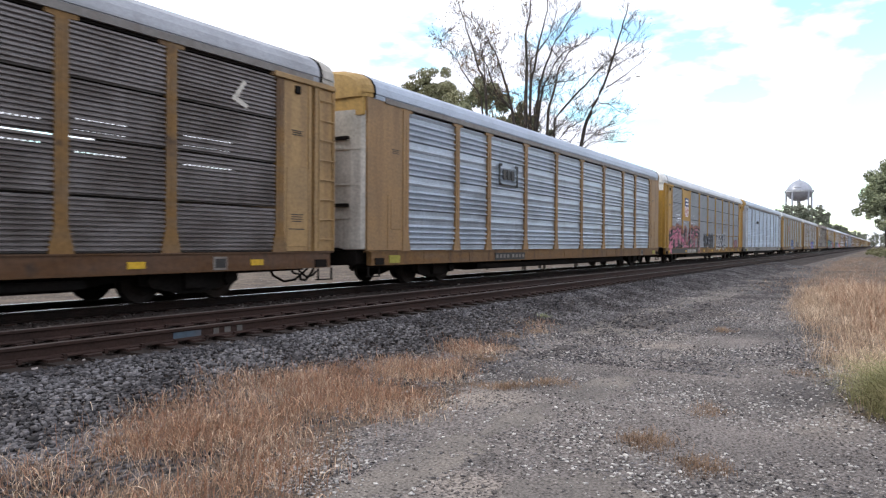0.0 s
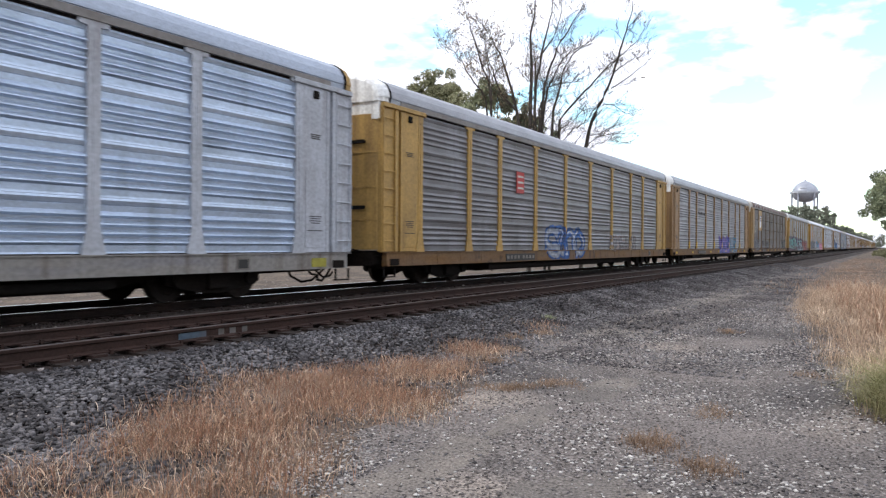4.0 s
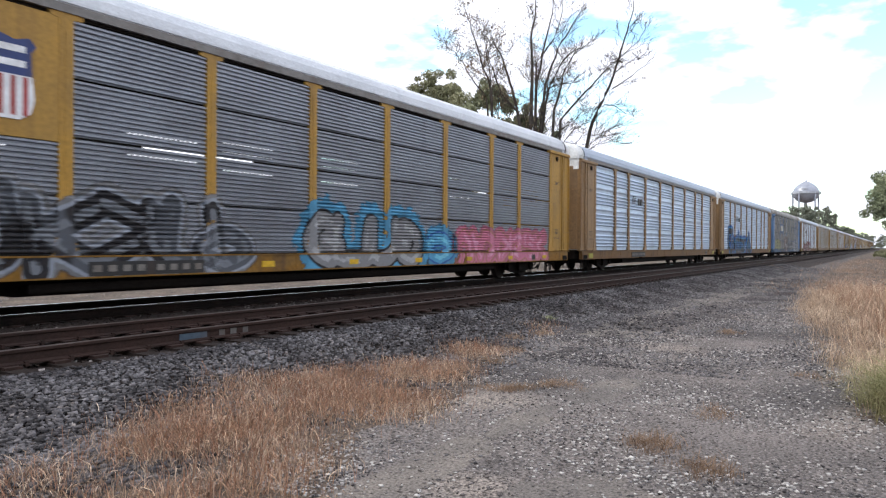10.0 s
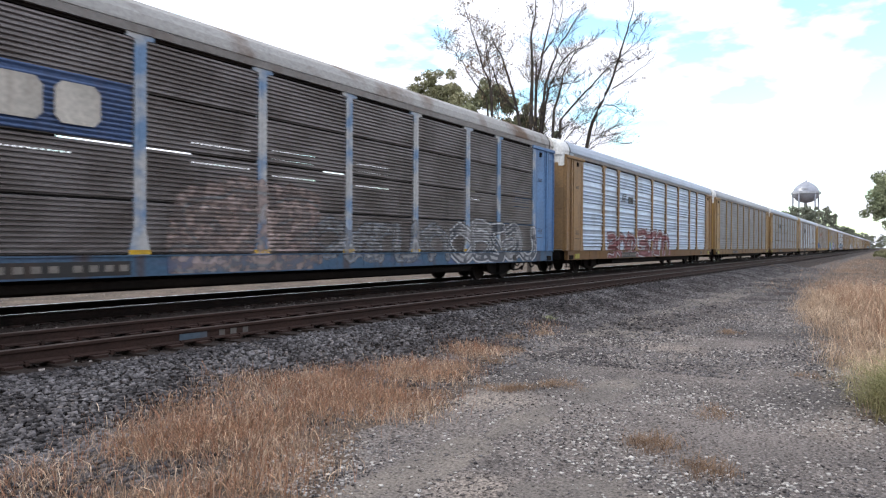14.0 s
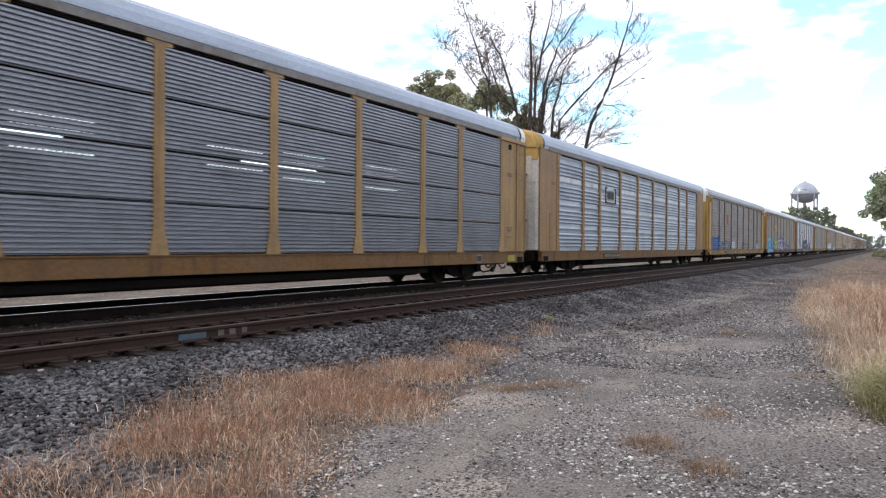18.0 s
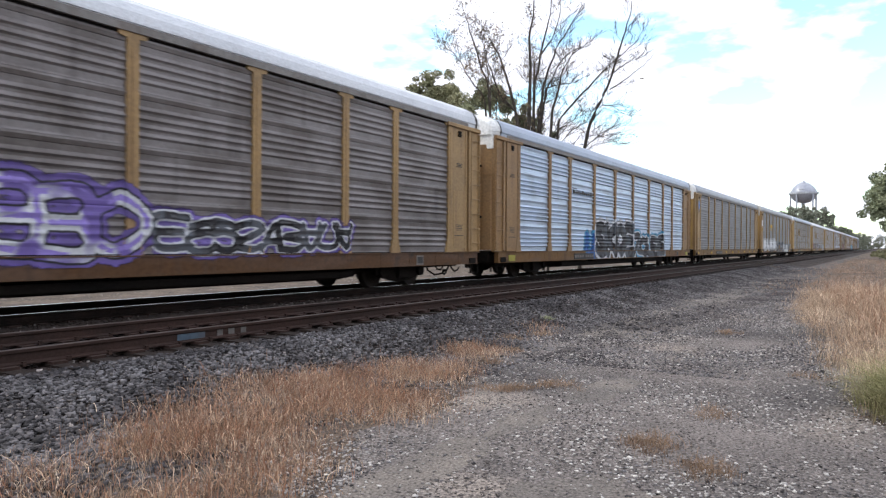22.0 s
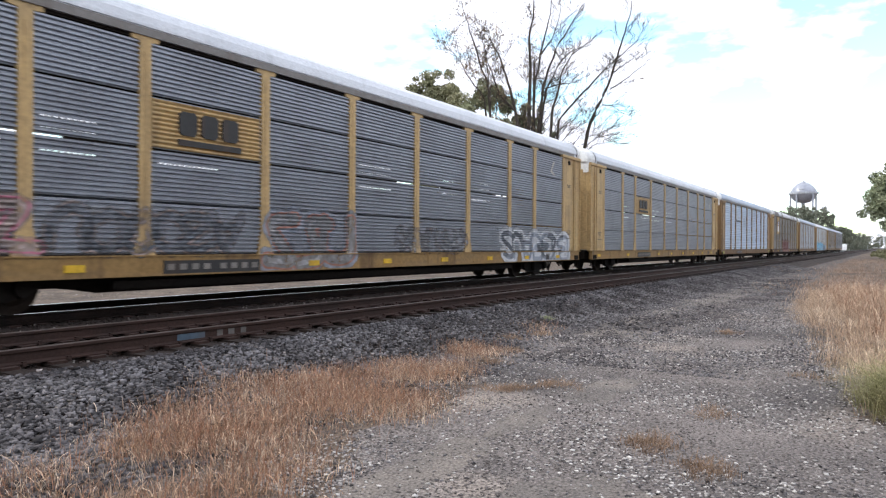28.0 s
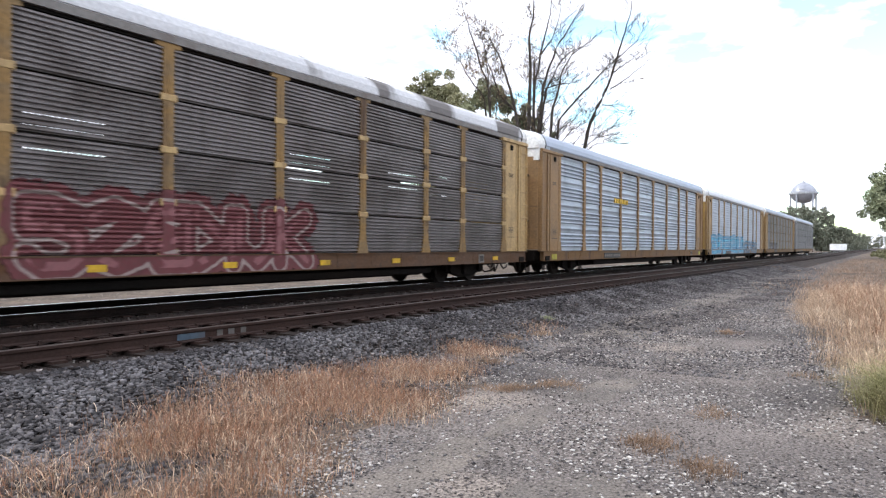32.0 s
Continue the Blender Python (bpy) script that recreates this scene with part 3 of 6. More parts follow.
def build_grass():
    left = spots(left_seed, 1100)
    right = spots(right_seed, 2200)
    tufts = [tuft_seed() for _ in range(160)]
    blades("dry_grass_patch", "low reddish-brown dry grass beside the ballast", place_in(left, 0.19), 17000, (0.07, 0.24), (0.0008, 0.0020), STRAW, 0.75, curl=0.35)
    blades("dry_grass_haze", "fine russet seed heads over the dry grass", place_in(left, 0.2), 7000, (0.12, 0.27), (0.0012, 0.0028), RUSSET, 0.6, curl=0.25)
    blades("dry_grass_stalks", "pale dry grass stalks among the brown grass", place_in(left, 0.18), 10000, (0.07, 0.22), (0.0012, 0.0028), STRAWPALE, 1.0, curl=0.8)
    blades("curled_grass_leaves", "broad curled pale leaves in the dry grass", place_in(left, 0.16), 2300, (0.08, 0.20), (0.0024, 0.0046), STRAWPALE, 1.2, curl=1.45)
    near = [q for q in right if right_edge(q[0]) - q[1] < 1.5]
    right = [q for q in right if right_edge(q[0]) - q[1] >= 1.2]
    blades("verge_grass", "short pinkish-tan dry grass at the edge of the lane", place_in(near, 0.22), 8000, (0.08, 0.36), (0.0012, 0.0028), STRAW, 0.9)
    blades("verge_grass_stalks", "pale bent stalks in the verge grass", place_in(near, 0.25), 10000, (0.10, 0.42), (0.0012, 0.003), GOLD, 1.0, curl=0.8)
    blades("tall_dry_grass", "tall tan dry grass along the lane", place_in(right, 0.22), 20000, (0.25, 0.80), (0.0016, 0.0036), STRAW, 0.8)
    blades("tall_grass_plumes", "pale seed plumes of the tall dry grass", place_in(right, 0.25), 19000, (0.3, 0.95), (0.0016, 0.004), GOLD, 1.0, curl=0.8)
    blades("tall_russet_grass", "tall reddish seed heads in the verge grass", place_in(right, 0.3), 9000, (0.35, 0.9), (0.0014, 0.0034), RUSSET, 0.8, curl=0.4)
    blades("dry_grass_tufts", "small brown grass tufts growing in the gravel lane", place_in(tufts, 0.07), 6500, (0.05, 0.16), (0.0010, 0.0026), TUFT, 1.2)
    bush = [(8.6 + RNG.normal(0, 0.22), -0.45 + RNG.normal(0, 0.19)) for _ in range(110)]
    blades("green_weed_bush", "bushy olive-green weed at the edge of the lane", place_in(bush, 0.14), 30000, (0.14, 0.72), (0.0012, 0.003), WEED, 1.7, "weed", 1.0)
    far = [(28 + 85 * RNG.random() ** 1.5, 0) for _ in range(500)]
    far = [(x, right_edge(x) - 0.2 - 8 * RNG.random() ** 1.5) for x, _ in far]
    blades("distant_verge_grass", "low tan grass along the far end of the lane", place_in(far, 0.9), 15000, (0.06, 0.26), (0.004, 0.009), STRAW, 1.0)
    sprig = [(14.1, 6.15)]
    blades("dark_weed", "small dark weed growing out of the ballast", place_in(sprig, 0.05), 120, (0.06, 0.2), (0.004, 0.009), LEAF, 1.0, "weed")


build_grass()


# ---- trees ----
def leaf_cloud(centres, n, size, material, name="crown", squash=0.85):
    """Leaves scattered through several uneven lobes (x, y, z, radius)."""
    c = np.array(centres, float)
    k = RNG.choice(len(c), n, p=c[:, 3] ** 2 / np.sum(c[:, 3] ** 2))
    d = RNG.normal(0, 1, (n, 3))
    d /= np.linalg.norm(d, axis=1)[:, None]
    r = RNG.random(n) ** 0.45
    p = c[k, :3] + d * (c[k, 3] * r)[:, None] * np.array([1, 1, squash])
    a = RNG.normal(0, 1, (n, 3))
    a /= np.linalg.norm(a, axis=1)[:, None]
    b = np.cross(a, RNG.normal(0, 1, (n, 3)))
    b /= np.linalg.norm(b, axis=1)[:, None]
    s = RNG.uniform(size[0], size[1], n)[:, None]
    v = np.stack([p - a * s, p + b * s * 0.55, p + a * s, p - b * s * 0.55], 1).reshape(-1, 3)
    f = np.arange(4 * n).reshape(-1, 4)
    return raw_mesh(name, v, f, material)


def grow(g, rng, p, d, length, r, level, tips, lift=0.25):
    """A limb with its side branches."""
    pts, rad = [p], [r]
    n = 4 if level > 1 else 3
    for i in range(n):
        d = (d + Vector((rng.uniform(-1, 1), rng.uniform(-1, 1), rng.uniform(-0.5, 1) * lift)) * 0.22).normalized()
        p = p + d * (length / n)
        pts.append(p)
        rad.append(r * (1 - 0.75 * (i + 1) / n))
    g.tube(pts, rad, 6 if r > 0.08 else 4 if r > 0.02 else 3)
    tips.append(pts[-1])
    if level == 0:
        return
    for i in range(1, n + 1):
        for _ in range(rng.choice((1, 2, 2)) if level > 1 else 2):
            q = (d + Vector((rng.uniform(-1, 1), rng.uniform(-1, 1), rng.uniform(-0.3, 0.9))) * 0.85).normalized()
            grow(g, rng, pts[i], q, length * rng.uniform(0.4, 0.62), max(rad[i] * 0.6, 0.008), level - 1, tips, lift)


RIGHT, AHEAD = Vector((0.5306, -0.8476, 0)), Vector((0.8477, 0.5306, 0))


def bare_tree(at, label, stems, twigs, leaves, seed):
    """Stems as (radius, then offsets to the side and heights), each with many fine twigs; leaves: how many, and up to which side."""
    rng = random.Random(seed)
    tree = new("bare_tree")
    tree.location = at
    tagged(tree, label, "tree")
    tips = []
    for r0, *line in stems:
        g = Geo()
        depth = rng.uniform(-1.6, 1.6)
        ctrl = [RIGHT * a + AHEAD * (depth * z / 12 + rng.uniform(-0.1, 0.1)) + Vector((0, 0, z)) for a, z in line]
        pts = []
        for i in range(len(ctrl) - 1):
            for k in range(3):
                j = Vector((rng.uniform(-1, 1), rng.uniform(-1, 1), rng.uniform(-1, 1))) * (0.05 if k else 0)
                pts.append(ctrl[i].lerp(ctrl[i + 1], k / 3) + j)
        pts.append(ctrl[-1])
        n = len(pts)
        rad = [max(0.8 * r0 * (1 - 0.85 * i / (n - 1)), 0.013) for i in range(n)]
        g.tube(pts, rad, 7)
        for i in range(1, n):
            a, b = pts[i - 1], pts[i]
            if b.z < 6.4:
                continue
            for _ in range(twigs):
                d = (b - a).normalized()
                side = rng.choice((-1, 1))
                q = (d * 0.55 + RIGHT * side * rng.uniform(0.2, 1.1) + AHEAD * rng.uniform(-0.7, 0.7) + Vector((0, 0, rng.uniform(-0.1, 0.5)))).normalized()
                thin = 1 - i / n
                grow(g, rng, a.lerp(b, rng.random()), q, rng.uniform(0.45, 1.0) + 1.1 * thin * rng.random(), 0.007 + rad[i] * 0.10, 1 if rng.random() < 0.75 else 2, tips, 0.4)
        part("stem", g, BARK, tree)
    n, limit, most = leaves
    pick = [(t.x, t.y, t.z, 0.30) for t in tips if t.z > 8 and (t.dot(RIGHT) < limit or rng.random() < 0.06) and rng.random() < most]
    part("dry_leaves", leaf_cloud(pick, n, (0.04, 0.09), LEAFDRY, "dry_leaves"), LEAFDRY, tree, "sparse withered leaves")


def build_bare_trees():
    at = (41.45, 18.6, GROUND_Z)
    bare_tree(at, "large half-bare tree with a fan of dark spreading limbs",
              ((0.19, (-0.8, 0), (-0.8, 8.5), (-0.75, 11.3), (-0.7, 12.8), (-0.8, 14.5), (-0.55, 16), (-0.4, 19)),
               (0.14, (-0.9, 6), (-1.5, 10.4), (-2.0, 12.4), (-2.4, 13.8), (-2.95, 14.9), (-3.3, 15.5)),
               (0.11, (-0.9, 6), (-1.7, 9.9), (-2.66, 11.0), (-3.1, 12.0), (-3.5, 13.2), (-3.8, 14.9)),
               (0.13, (-0.7, 6), (-0.4, 11.7), (-0.1, 13.1), (0.25, 14.9), (0.6, 16.3), (0.8, 18.2)),
               (0.12, (-0.5, 6), (0.15, 11.7), (0.6, 13.1), (1.15, 14.5), (1.85, 15.6), (2.7, 17)),
               (0.12, (-0.2, 6), (0.25, 10.6), (0.6, 12.0), (1.15, 13.1), (1.85, 14.0), (2.7, 14.4)),
               (0.12, (0.2, 0), (0.6, 9.9), (0.95, 11.2), (1.25, 12.6), (1.8, 13.5), (2.75, 14.2)),
               (0.11, (0.5, 0), (1.1, 9.5), (2.2, 10.8), (3.3, 12.0), (4.1, 12.9), (4.7, 13.3)),
               (0.08, (0.2, 6), (-0.1, 10.2), (0.4, 11.7), (1.0, 11.9), (2.2, 12.1), (3.1, 12.6)),
               (0.09, (-0.3, 8), (-0.3, 13.4), (0.8, 14.9), (1.3, 16.3), (1.5, 18)),
               (0.07, (0.7, 6), (0.8, 8.5), (1.3, 9.1), (2.2, 9.7), (2.75, 10.4)),
               (0.06, (0.9, 5), (1.3, 8.2), (1.9, 8.9), (2.7, 9.3), (3.2, 10.2)),
               (0.05, (-0.2, 7), (0.1, 9.2), (0.7, 10.0), (1.5, 11.4), (2.0, 12.2))), 3, (1900, 0.0, 0.2), 11)
    bare_tree(at, "slender half-bare tree with small brown leaves",
              ((0.10, (-3.1, 0), (-3.3, 11), (-3.6, 12.0), (-4.0, 12.9), (-4.4, 14.2), (-4.8, 15.4), (-5.2, 16.7)),
               (0.07, (-3.3, 8), (-3.5, 11.1), (-4.4, 12.4), (-4.9, 13.3), (-5.4, 14.0), (-6.0, 14.5), (-6.3, 15.1)),
               (0.06, (-3.2, 8), (-3.4, 12), (-3.7, 13.6), (-3.9, 15.0))), 3, (1700, -2.0, 0.45), 14)
    bare_tree(at, "leaning bare tree with long upswept branches",
              ((0.16, (2.5, 0), (2.75, 7.7), (3.1, 9.4), (3.8, 10.8), (4.3, 12.0), (4.8, 13.5), (5.1, 14.7), (5.5, 16), (5.7, 17.4)),
               (0.05, (4.1, 11.3), (5.0, 11.9), (5.9, 12.6), (6.6, 13.2)), (0.05, (4.7, 12.8), (5.3, 13.2), (6.1, 13.6)),
               (0.05, (4.9, 13.6), (5.75, 14.4), (6.5, 15.1), (7.0, 16)), (0.04, (2.8, 8.5), (3.4, 8.65), (4.3, 8.4), (4.7, 8.0)),
               (0.04, (3.8, 10.5), (4.5, 10.4), (5.2, 9.9), (5.6, 9.8)), (0.04, (2.6, 8.7), (2.2, 8.1), (1.7, 7.9)),
               (0.04, (2.9, 8.0), (3.5, 8.5), (4.0, 8.9), (4.4, 8.5)), (0.035, (2.7, 7.4), (3.2, 7.9), (3.8, 8.2), (4.6, 7.9))), 2, (160, 9, 0.02), 17)


def leafy_tree(name, label, at, height, lobes, n, leaf, material, seed, trunk=0.25):
    rng = random.Random(seed)
    tree = new(name)
    tree.location = at
    tagged(tree, label, "tree")
    g, tips = Geo(), []
    g.tube([(0, 0, 0), (0.1, 0.05, height * 0.3), (0, 0.1, height * 0.62)], [trunk, trunk * 0.75, trunk * 0.4], 8)
    balls = []
    for a, d, z, r in lobes:
        q = RIGHT * a + AHEAD * d + Vector((0, 0, z))
        start = Vector((0, 0, height * rng.uniform(0.2, 0.5)))
        g.tube([start, start.lerp(q, 0.5) + Vector((0, 0, 0.3)), q], [trunk * 0.4, trunk * 0.25, trunk * 0.08], 5)
        for _ in range(7):
            o = Vector((rng.gauss(0, 1), rng.gauss(0, 1), rng.gauss(0, 0.8))) * r * 0.5
            balls.append((q.x + o.x, q.y + o.y, q.z + o.z, r * rng.uniform(0.3, 0.62)))
    part("trunk", g, BARK, tree)
    part("crown", leaf_cloud(balls, n, leaf, material), material, tree)
    return tree


def build_trees():
    build_bare_trees()
    leafy_tree("leafy_tree", "olive-green leafy tree behind the railway", (51.2, 32.4, GROUND_Z), 15.5,
               [(-1.0, 0, 15.6, 0.9), (0.2, 1, 15.2, 1.1), (-2.2, 0, 13.9, 1.1), (-1.2, 0, 14.2, 1.4), (0.9, 0, 14.0, 1.3), (-2.4, 0, 12.8, 1.2), (0, 0, 12, 2.4), (0, 0, 9, 2.6)], 34000, (0.06, 0.13), LEAF2, 3)
    leafy_tree("leafy_tree", "dark green leafy tree behind the railway", (48.2, 25.6, GROUND_Z), 14,
               [(-0.7, 0, 13.2, 0.9), (0.3, 0, 12.9, 1.0), (-1.5, 1, 12.0, 1.1), (1.2, 0, 12.0, 1.2), (2.2, 0, 11.2, 1.0), (3.1, 0, 10.5, 1.0), (0.4, 0, 10.6, 2.0), (3.6, 1, 9.9, 1.2), (-2.0, 0, 10.8, 1.2)], 28000, (0.06, 0.12), LEAF, 4)
    leafy_tree("leafy_tree", "large green tree overhanging the lane's end", (118.2, -0.4, GROUND_Z), 14.5,
               [(-1.0, 0, 8.6, 2.4), (1.4, 0, 12.4, 3.0), (-1.9, 0, 7.2, 1.9), (2.4, 2, 8, 3.4), (0.2, 0, 6.2, 2.2), (0.8, 0, 5.0, 2.0), (4, 0, 10, 3.2), (3.5, 0, 5, 2.6), (-0.9, 0, 10.2, 1.5), (1.4, 0, 3.4, 1.6), (-0.4, 0, 11.4, 1.5), (2.6, 0, 2.6, 1.5), (-0.5, 0, 4.4, 1.2)], 52000, (0.09, 0.20), LEAF3, 5, 0.32)
    rng = random.Random(9)
    for k, (x, y, h, w) in enumerate(((322, 32, 18, 6), (330, 28, 19.5, 6), (345, 24.5, 19.5, 5.5), (318, 38, 16.5, 5.5), (352, 20.5, 16, 4.6), (340, 33, 19, 6), (420, 24, 12, 4.5), (470, 22, 12, 5), (560, 23, 12, 6), (640, 21, 12, 6),
                                      (760, 21, 13, 7), (900, 20, 14, 8), (1100, 12, 16, 10), (1000, -2, 15, 9), (620, -6, 13, 7), (400, -6, 12, 6), (260, -8, 11, 5), (190, -9, 10, 4.5))):
        lobes = [(rng.uniform(-0.6, 0.6) * w, rng.uniform(-1, 1), h * rng.uniform(0.12, 0.9), w * rng.uniform(0.35, 0.6)) for _ in range(12)]
        leafy_tree("distant_tree", "distant dark green tree along the railway", (x, y, GROUND_Z), h, lobes, 5600, (0.25, 0.6), FAR, 20 + k, 0.3)
    # unseen row behind the camera, added to cut low sky light on the cars
    for k in range(13):
        x, y, h = -70 + 13 * k + rng.uniform(-3, 3), -24 + rng.uniform(-4, 4), rng.uniform(9, 12.5)
        lobes = [(rng.uniform(-0.55, 0.55) * 11, rng.uniform(-2, 2), h * rng.uniform(0.1, 0.9), rng.uniform(2.4, 4.0)) for _ in range(12)]
        leafy_tree("unseen_screen_tree", "unseen tree added behind the camera to block low sky", (x, y, GROUND_Z), h, lobes, 3200, (0.25, 0.55), FAR, 90 + k, 0.25)
    for k, (x, y) in enumerate(((120, 0.4), (112, -1.2), (105, -0.8), (128, 1.2))):
        leafy_tree("roadside_bush", "yellowing bush at the lane's edge", (x, y, GROUND_Z), 3.0, [(0, 0, 0.8, 0.7), (0.6, 0, 0.7, 0.6), (-0.5, 0.5, 0.6, 0.5)], 900, (0.08, 0.16), LEAF2, 60 + k, 0.06)


build_trees()


# ---- water tower ----
def build_tower():
    tower = new("water_tower")
    tower.location = (442, 40.2, GROUND_Z)
    tower.scale = (0.92, 0.92, 0.965)
    tagged(tower, "silver spheroid water tower on tall straight legs", "water tower")
    R, n = 7.4, 32
    ring = [(0.02, 7.3), (1.5, 6.9), (3.6, 5.9), (5.6, 4.3), (6.9, 2.3), (7.4, 0.5), (7.4, 0.0), (6.8, -1.8), (5.2, -3.6), (3.0, -4.7), (1.0, -5.1), (0.02, -5.2)]
    g = Geo()
    v = [(r * math.cos(6.2832 * k / n), r * math.sin(6.2832 * k / n), 32.1 + z) for r, z in ring for k in range(n)]
    g.add(v, [(i * n + k, i * n + (k + 1) % n, (i + 1) * n + (k + 1) % n, (i + 1) * n + k)[::-1] for i in range(len(ring) - 1) for k in range(n)])
    part("tank", g, TANK, tower, smooth=True)
    w = Geo()
    for k in range(n):
        a, b = 6.2832 * k / n, 6.2832 * (k + 1) / n
        for r0, r1, z0, z1 in ((7.3, 8.2, 32.1, 32.25), (8.12, 8.2, 32.25, 33.2)):
            w.add([(r * math.cos(t), r * math.sin(t), z) for t in (a, b) for r, z in ((r0, z0), (r1, z0), (r1, z1), (r0, z1))], [(0, 1, 2, 3), (7, 6, 5, 4), (0, 4, 5, 1), (1, 5, 6, 2), (2, 6, 7, 3), (3, 7, 4, 0)])
    part("walkway", w, PAINT["silver"], tower)
    part("riser", Geo().tube([(0, 0, 0), (0, 0, 27.2)], 0.75, 14), TANK, tower)
    for k in range(5):
        a = 6.2832 * (k + 0.15) / 5
        part("leg", Geo().tube([(7.6 * math.cos(a), 7.6 * math.sin(a), 0), (7.3 * math.cos(a), 7.3 * math.sin(a), 32.1)], 0.5, 10), TANK, tower)
    part("finial", Geo().tube([(0, 0, 39.2), (0, 0, 40.0)], [0.7, 0.4], 10), TANK, tower)
    mark = part("lettering", Geo().box(-7.02, -6.9, 0.6, 4.4, 34.4, 34.8), PAINT["grey"], tower, "grey lettering bar")
    mark.rotation_euler = (0, 0, 0.3)


build_tower()


def far_clutter():
    shed = new("white_trailer")
    shed.location = (285, 14.9, GROUND_Z)
    tagged(shed, "white trailer standing far off beside the railway", "trailer")
    part("body", Geo().box(-1.5, 1.5, -2.6, 2.6, 0.7, 2.9, 0.25), PAINT["pure_white"], shed)
    part("chassis", Geo().box(-1.2, 1.2, -2.4, 2.4, 0.35, 0.7), IRON, shed)
    for y in (-1.7, 1.7):
        for x in (-1.3, 1.3):
            part("wheel", Geo().tube([(x - 0.12, y, 0.36), (x + 0.12, y, 0.36)], 0.36, 14), IRON, shed)
    pole = new("utility_pole")
    pole.location = (420, 19.0, GROUND_Z)
    tagged(pole, "grey wooden utility pole far along the track", "pole")
    part("post", Geo().tube([(0, 0, 0), (0, 0, 9.5)], [0.2, 0.13], 8), TIE, pole)
    part("crossarm", Geo().box(-0.08, 0.08, -1.2, 1.2, 8.9, 9.1), TIE, pole)


far_clutter()

# ---- the train ----
PITCH = 28.6
POSTS = (-11.9, -9.15, -7.1, -4.25, -1.4, 1.4, 4.25, 7.1, 9.15, 11.9)
Z0, Z1 = 0.95, 4.72
ROWS = {"rows": 4, "bands": 4, "old": 4}


def rib_line(kind):
    """Outline of one sheet from its lower to its upper edge, as y, z from the sheet's foot."""
    h = (Z1 - Z0) / ROWS[kind]
    out, back = -1.502, -1.456
    if kind == "rows":
        n, z, p = 11, 0.012, (h - 0.035) / 11
        line = [(-1.42, z), (back, z)]
        for i in range(n):
            a = z + i * p
            line += [(back, a + 0.12 * p), (out, a + 0.34 * p), (out, a + 0.72 * p), (back, a + 0.94 * p)]
        return line + [(back, h - 0.028), (-1.42, h - 0.028)]
    # four hooded ribs, then a plain field with a lapped seam and a shallow crease
    out, back = (-1.504, -1.452) if kind == "bands" else (-1.490, -1.466)
    line = [(-1.42, 0.002), (back - 0.008, 0.002), (back, 0.04)]
    for i in range(4):
        a = 0.185 + 0.152 * i
        line += [(back, a - 0.038), (out, a + 0.004), (out + 0.004, a + 0.022), (back + 0.004, a + 0.072)]
    return line + [(back - 0.002, 0.815), (back + 0.012, 0.821), (back, 0.829), (back - 0.018, 0.90), (back - 0.008, h - 0.002), (-1.42, h - 0.002)]


LINES = {k: rib_line(k) for k in ROWS}


def front_y(kind, x, z):
    """How far out the car's near side stands at x, z."""
    if z < 0.94:
        return -1.556
    for p in POSTS:
        if abs(x - p) < 0.125 + (0.1 * max(0, 1.4 - z) / 0.45 if z < 1.4 else 0):
            return -1.532
    if abs(x) > 11.9:
        return -1.512
    h = (Z1 - Z0) / ROWS[kind]
    q = (z - Z0) % h
    line = LINES[kind]
    return float(np.interp(q, [b for a, b in line[1:-1]], [a for a, b in line[1:-1]]))


INK = {"k": (0.02, 0.02, 0.025), "w": (0.62, 0.63, 0.66), "t": (0.14, 0.38, 0.33), "r": (0.26, 0.032, 0.037), "p": (0.085, 0.06, 0.115), "b": (0.035, 0.12, 0.36),
       "c": (0.10, 0.36, 0.58), "n": (0.04, 0.05, 0.15), "m": (0.17, 0.052, 0.058), "i": (0.62, 0.20, 0.30), "v": (0.17, 0.12, 0.38), "g": (0.32, 0.40, 0.12), "y": (0.46, 0.45, 0.27),
       "l": (0.33, 0.36, 0.42), "d": (0.10, 0.11, 0.13), "o": (0.42, 0.19, 0.14), "s": (0.26, 0.26, 0.27), "u": (0.38, 0.30, 0.28)}
INKS = {}


